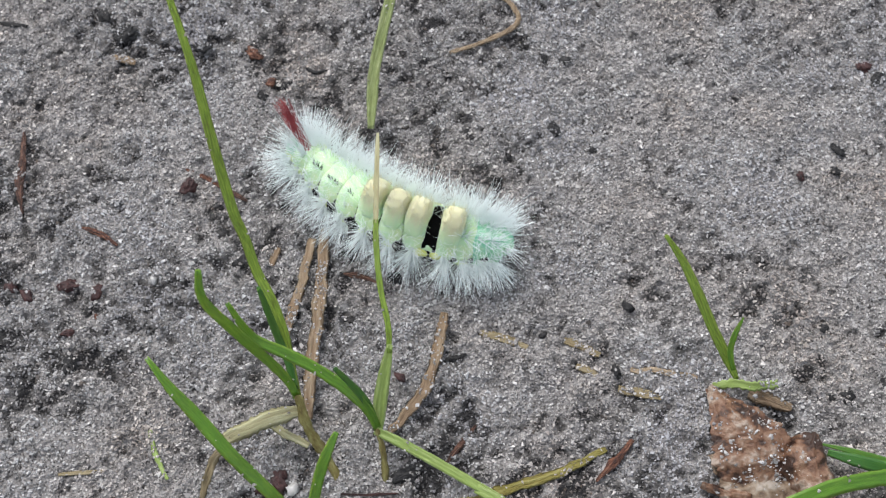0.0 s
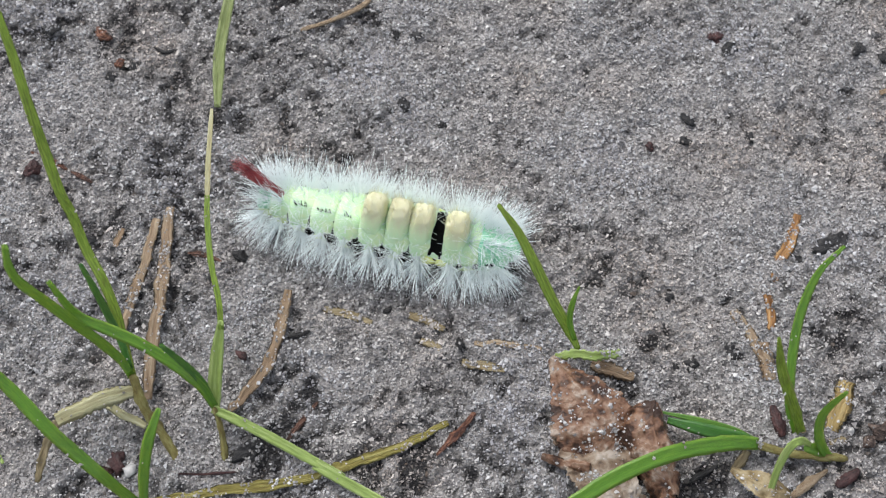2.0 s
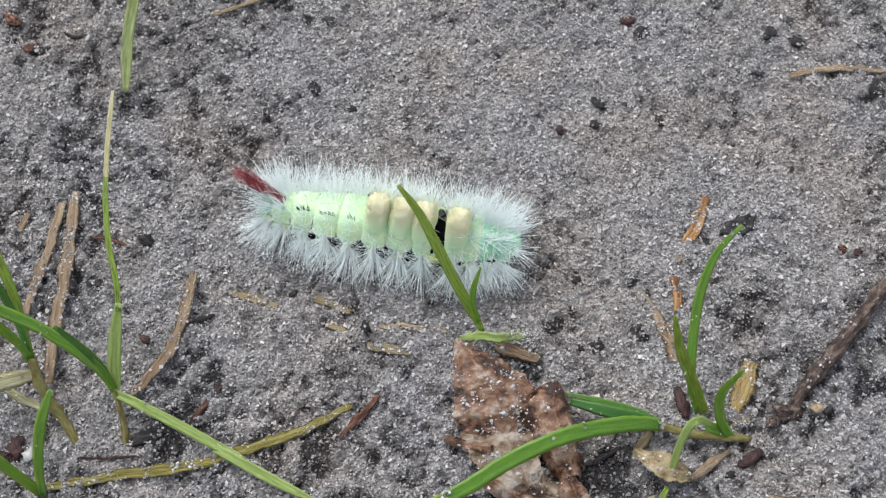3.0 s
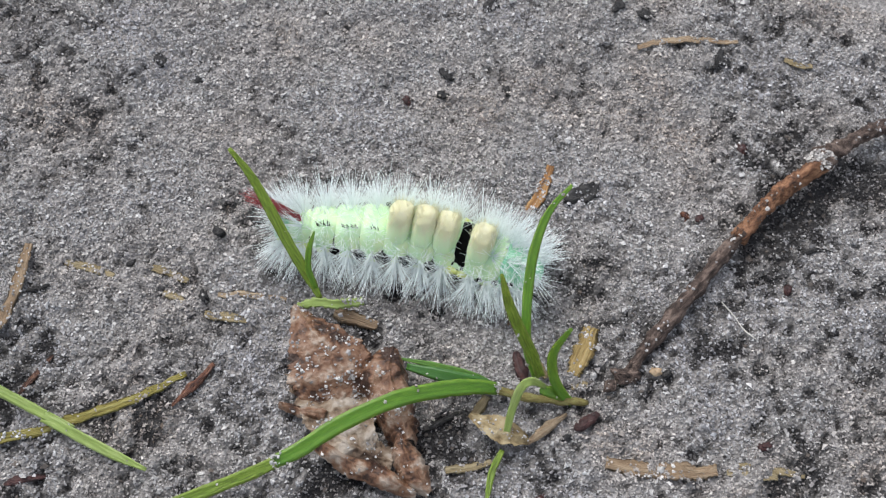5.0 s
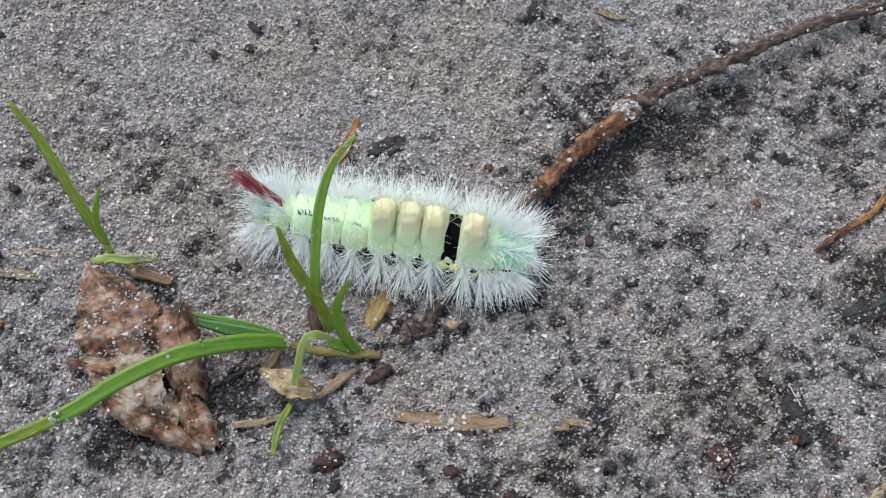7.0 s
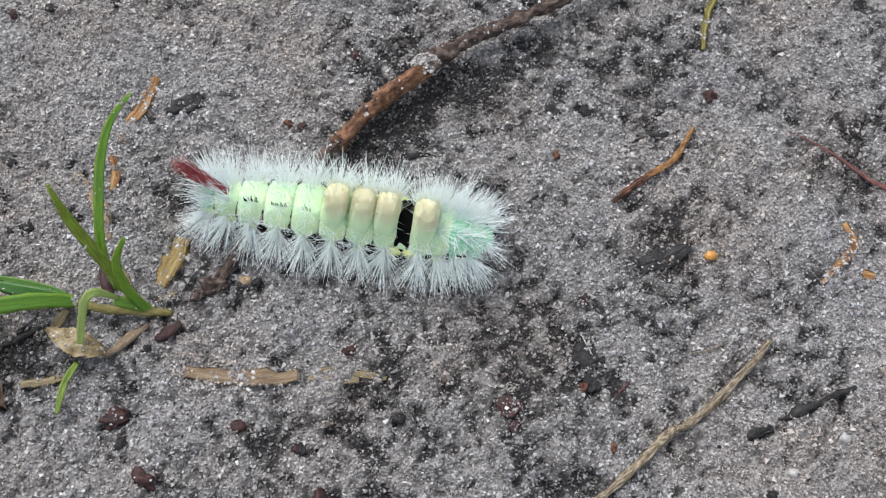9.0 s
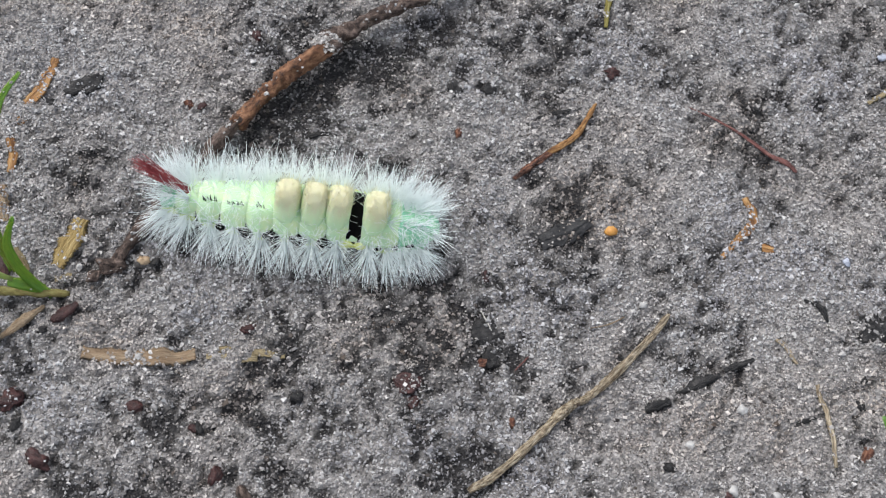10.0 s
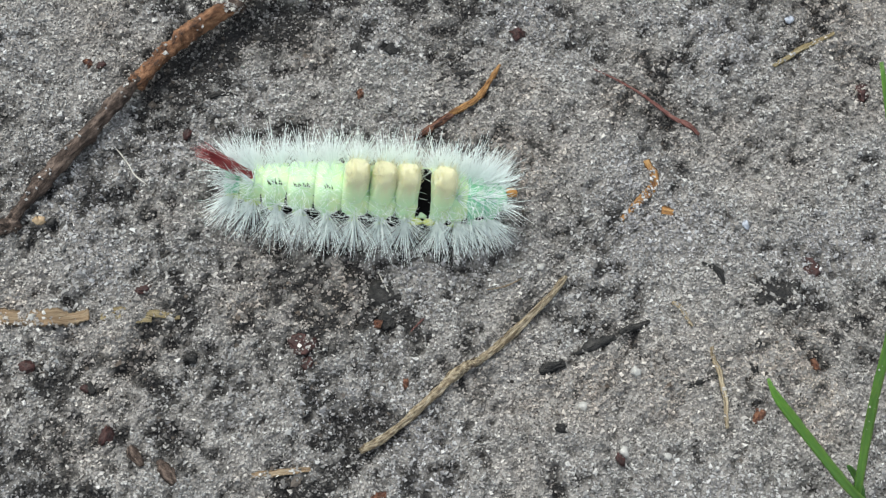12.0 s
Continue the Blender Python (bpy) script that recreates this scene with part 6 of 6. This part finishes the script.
            hair_part("tail_tuft", bristles(roots, ways, lengths, 0.05, rnd, 0.05, 5), M_PENCIL, seg, "crimson tail tuft")
    # dark skin between the rings; the low near-black folds also paint in notch shadow
    for a, b in zip(SEGMENTS[1:-1], SEGMENTS[2:]):
        s = (a[1] + b[1]) / 2
        wide = a is SEGMENTS[4]
        seam = 1.9 if wide or s > 2 else 3.3 if s > -16 else 2.3
        k = 0.985 if wide else 0.94
        j = part("black_band" if wide else "ring_fold", barrel((a[2] + b[2]) / 2 * k, (a[3] + b[3]) / 2 * k * (1.03 if wide else 0.86), 1.2 if wide else 0.85, 40 + len(segs), 0.9), M_VELVET if wide else M_FOLD, body, "velvet black band" if wide else "")
        j.matrix_basis = pose(s * MM, 0, (AXIS_Z - (0 if wide else 1.15)) * MM)
        segs.append((j, s))
        if wide:
            for sy in (-1, 1):
                edge = part("side_fold", crumb_mesh(2.3, (0.9, 0.7, 0.9), 0.2, 90, 3), M_LIME, j, "pale green skin closing the band low on the side")
                edge.matrix_basis = pose(0, sy * a[2] * 0.80 * MM, 0.14 * a[3] * MM)
        for sy in (-1, 1) if s > -20 else ():
            mark = part("side_mark", crumb_mesh(seam, (0.85, 0.55, 0.7), 0.25, 60 + len(segs), 2), M_VELVET, j, "black patch low between two rings")
            mark.matrix_basis = pose(0, sy * (a[2] + b[2]) / 2 * 0.95 * MM, (-0.40 * (a[3] + b[3]) / 2 + (0 if wide else 1.15)) * MM)
    return body, segs


M_FOLD = mottled("dark_green_fold", [(0.008, 0.012, 0.007), (0.018, 0.03, 0.012), (0.04, 0.07, 0.03)], 700, 0.8, 0.2)
CATERPILLAR, RINGS = caterpillar()


# ---- what moves ----
# seconds, place of the black band (mm), heading of the hind part and of the fore part (degrees), stretch
CRAWL = [
    (0.0, 10.8, 91.9, -40.4, -10.0, 0.99), (0.5, 16.6, 90.5, -33.4, -16.0, 1.01), (1.0, 21.4, 88.5, -28.4, -8.0, 1.01), (1.5, 28.1, 88.7, -20.4, -15.0, 1.00),
    (2.0, 32.7, 86.2, -18.4, -13.0, 1.00), (2.5, 40.4, 84.9, -18.4, -12.0, 1.01), (3.0, 45.5, 83.2, -15.4, -11.0, 0.97), (5.0, 69.3, 74.7, -10.0, -25.0, 0.98),
    (5.5, 74.7, 72.9, -21.4, -11.0, 0.99), (6.0, 81.1, 70.7, -15.5, -18.0, 1.00), (6.5, 86.7, 68.9, -19.9, -8.0, 1.01), (7.0, 93.8, 67.2, -15.9, -14.0, 1.01),
    (7.5, 98.8, 65.7, -16.4, -10.0, 1.03), (9.5, 117.8, 59.5, -15.4, -17.0, 1.05), (10.0, 120.7, 58.2, -14.9, -13.0, 0.98), (10.5, 126.7, 56.8, -14.9, -17.0, 1.00),
    (11.0, 130.7, 54.7, -16.4, -11.0, 0.97), (11.5, 137.3, 54.1, -13.4, -13.0, 1.00), (12.0, 142.4, 53.7, -11.4, -9.0, 1.00)]

# seconds, mm by which the rings of the brushes are lifted as a step runs through them
LIFT = [(0.0, 0.1), (0.5, 0.2), (1.0, 0.3), (1.5, 0.5), (2.0, 0.5), (2.5, 0.3), (3.0, 0.6), (5.0, 1.1), (5.5, 0.6), (6.0, 1.1), (6.5, 0.4), (7.0, 0.4), (7.5, 0.3), (9.5, 0.3), (10.0, 0.2), (10.5, 0.2), (11.0, 0.3), (11.5, 0.2), (12.0, 0.2)]


def spine(s, hind, fore, stretch, t):
    """Pose of a ring at s mm along the body, in the caterpillar's space, with the body bent and a wave of steps running forward."""
    lo = hind + 0.18 * (hind - fore)
    mean = (hind + fore) / 2

    def heading(q):
        u = min(1.0, max(0.0, (q + 20) / 28))
        return lo + (fore - lo) * u * u * (3 - 2 * u) - mean

    x = y = 0.0
    steps = max(1, int(abs(s) / 0.5))
    for k in range(steps):
        q = s * (k + 0.5) / steps
        a = radians(heading(q))
        d = s / steps * stretch
        x, y = x + math.cos(a) * d, y + math.sin(a) * d
    wave = math.sin(2 * math.pi * (t * 0.9 - s / 24.0))
    return pose(x * MM, y * MM, (AXIS_Z + 0.18 * wave + dict(LIFT)[t] * math.exp(-((s + 6.5) / 5.5) ** 2)) * MM, 0, 2.0 * math.cos(2 * math.pi * (t * 0.9 - s / 24.0)), heading(s))


def motions():
    walk(CATERPILLAR, [(t, pose(x * MM, (y + 1.5) * MM, 0, 0, 0, (hind + fore) / 2)) for t, x, y, hind, fore, k in CRAWL])
    for ob, s in RINGS:
        walk(ob, [(t, spine(s, hind, fore, k, t)) for t, x, y, hind, fore, k in CRAWL])


motions()
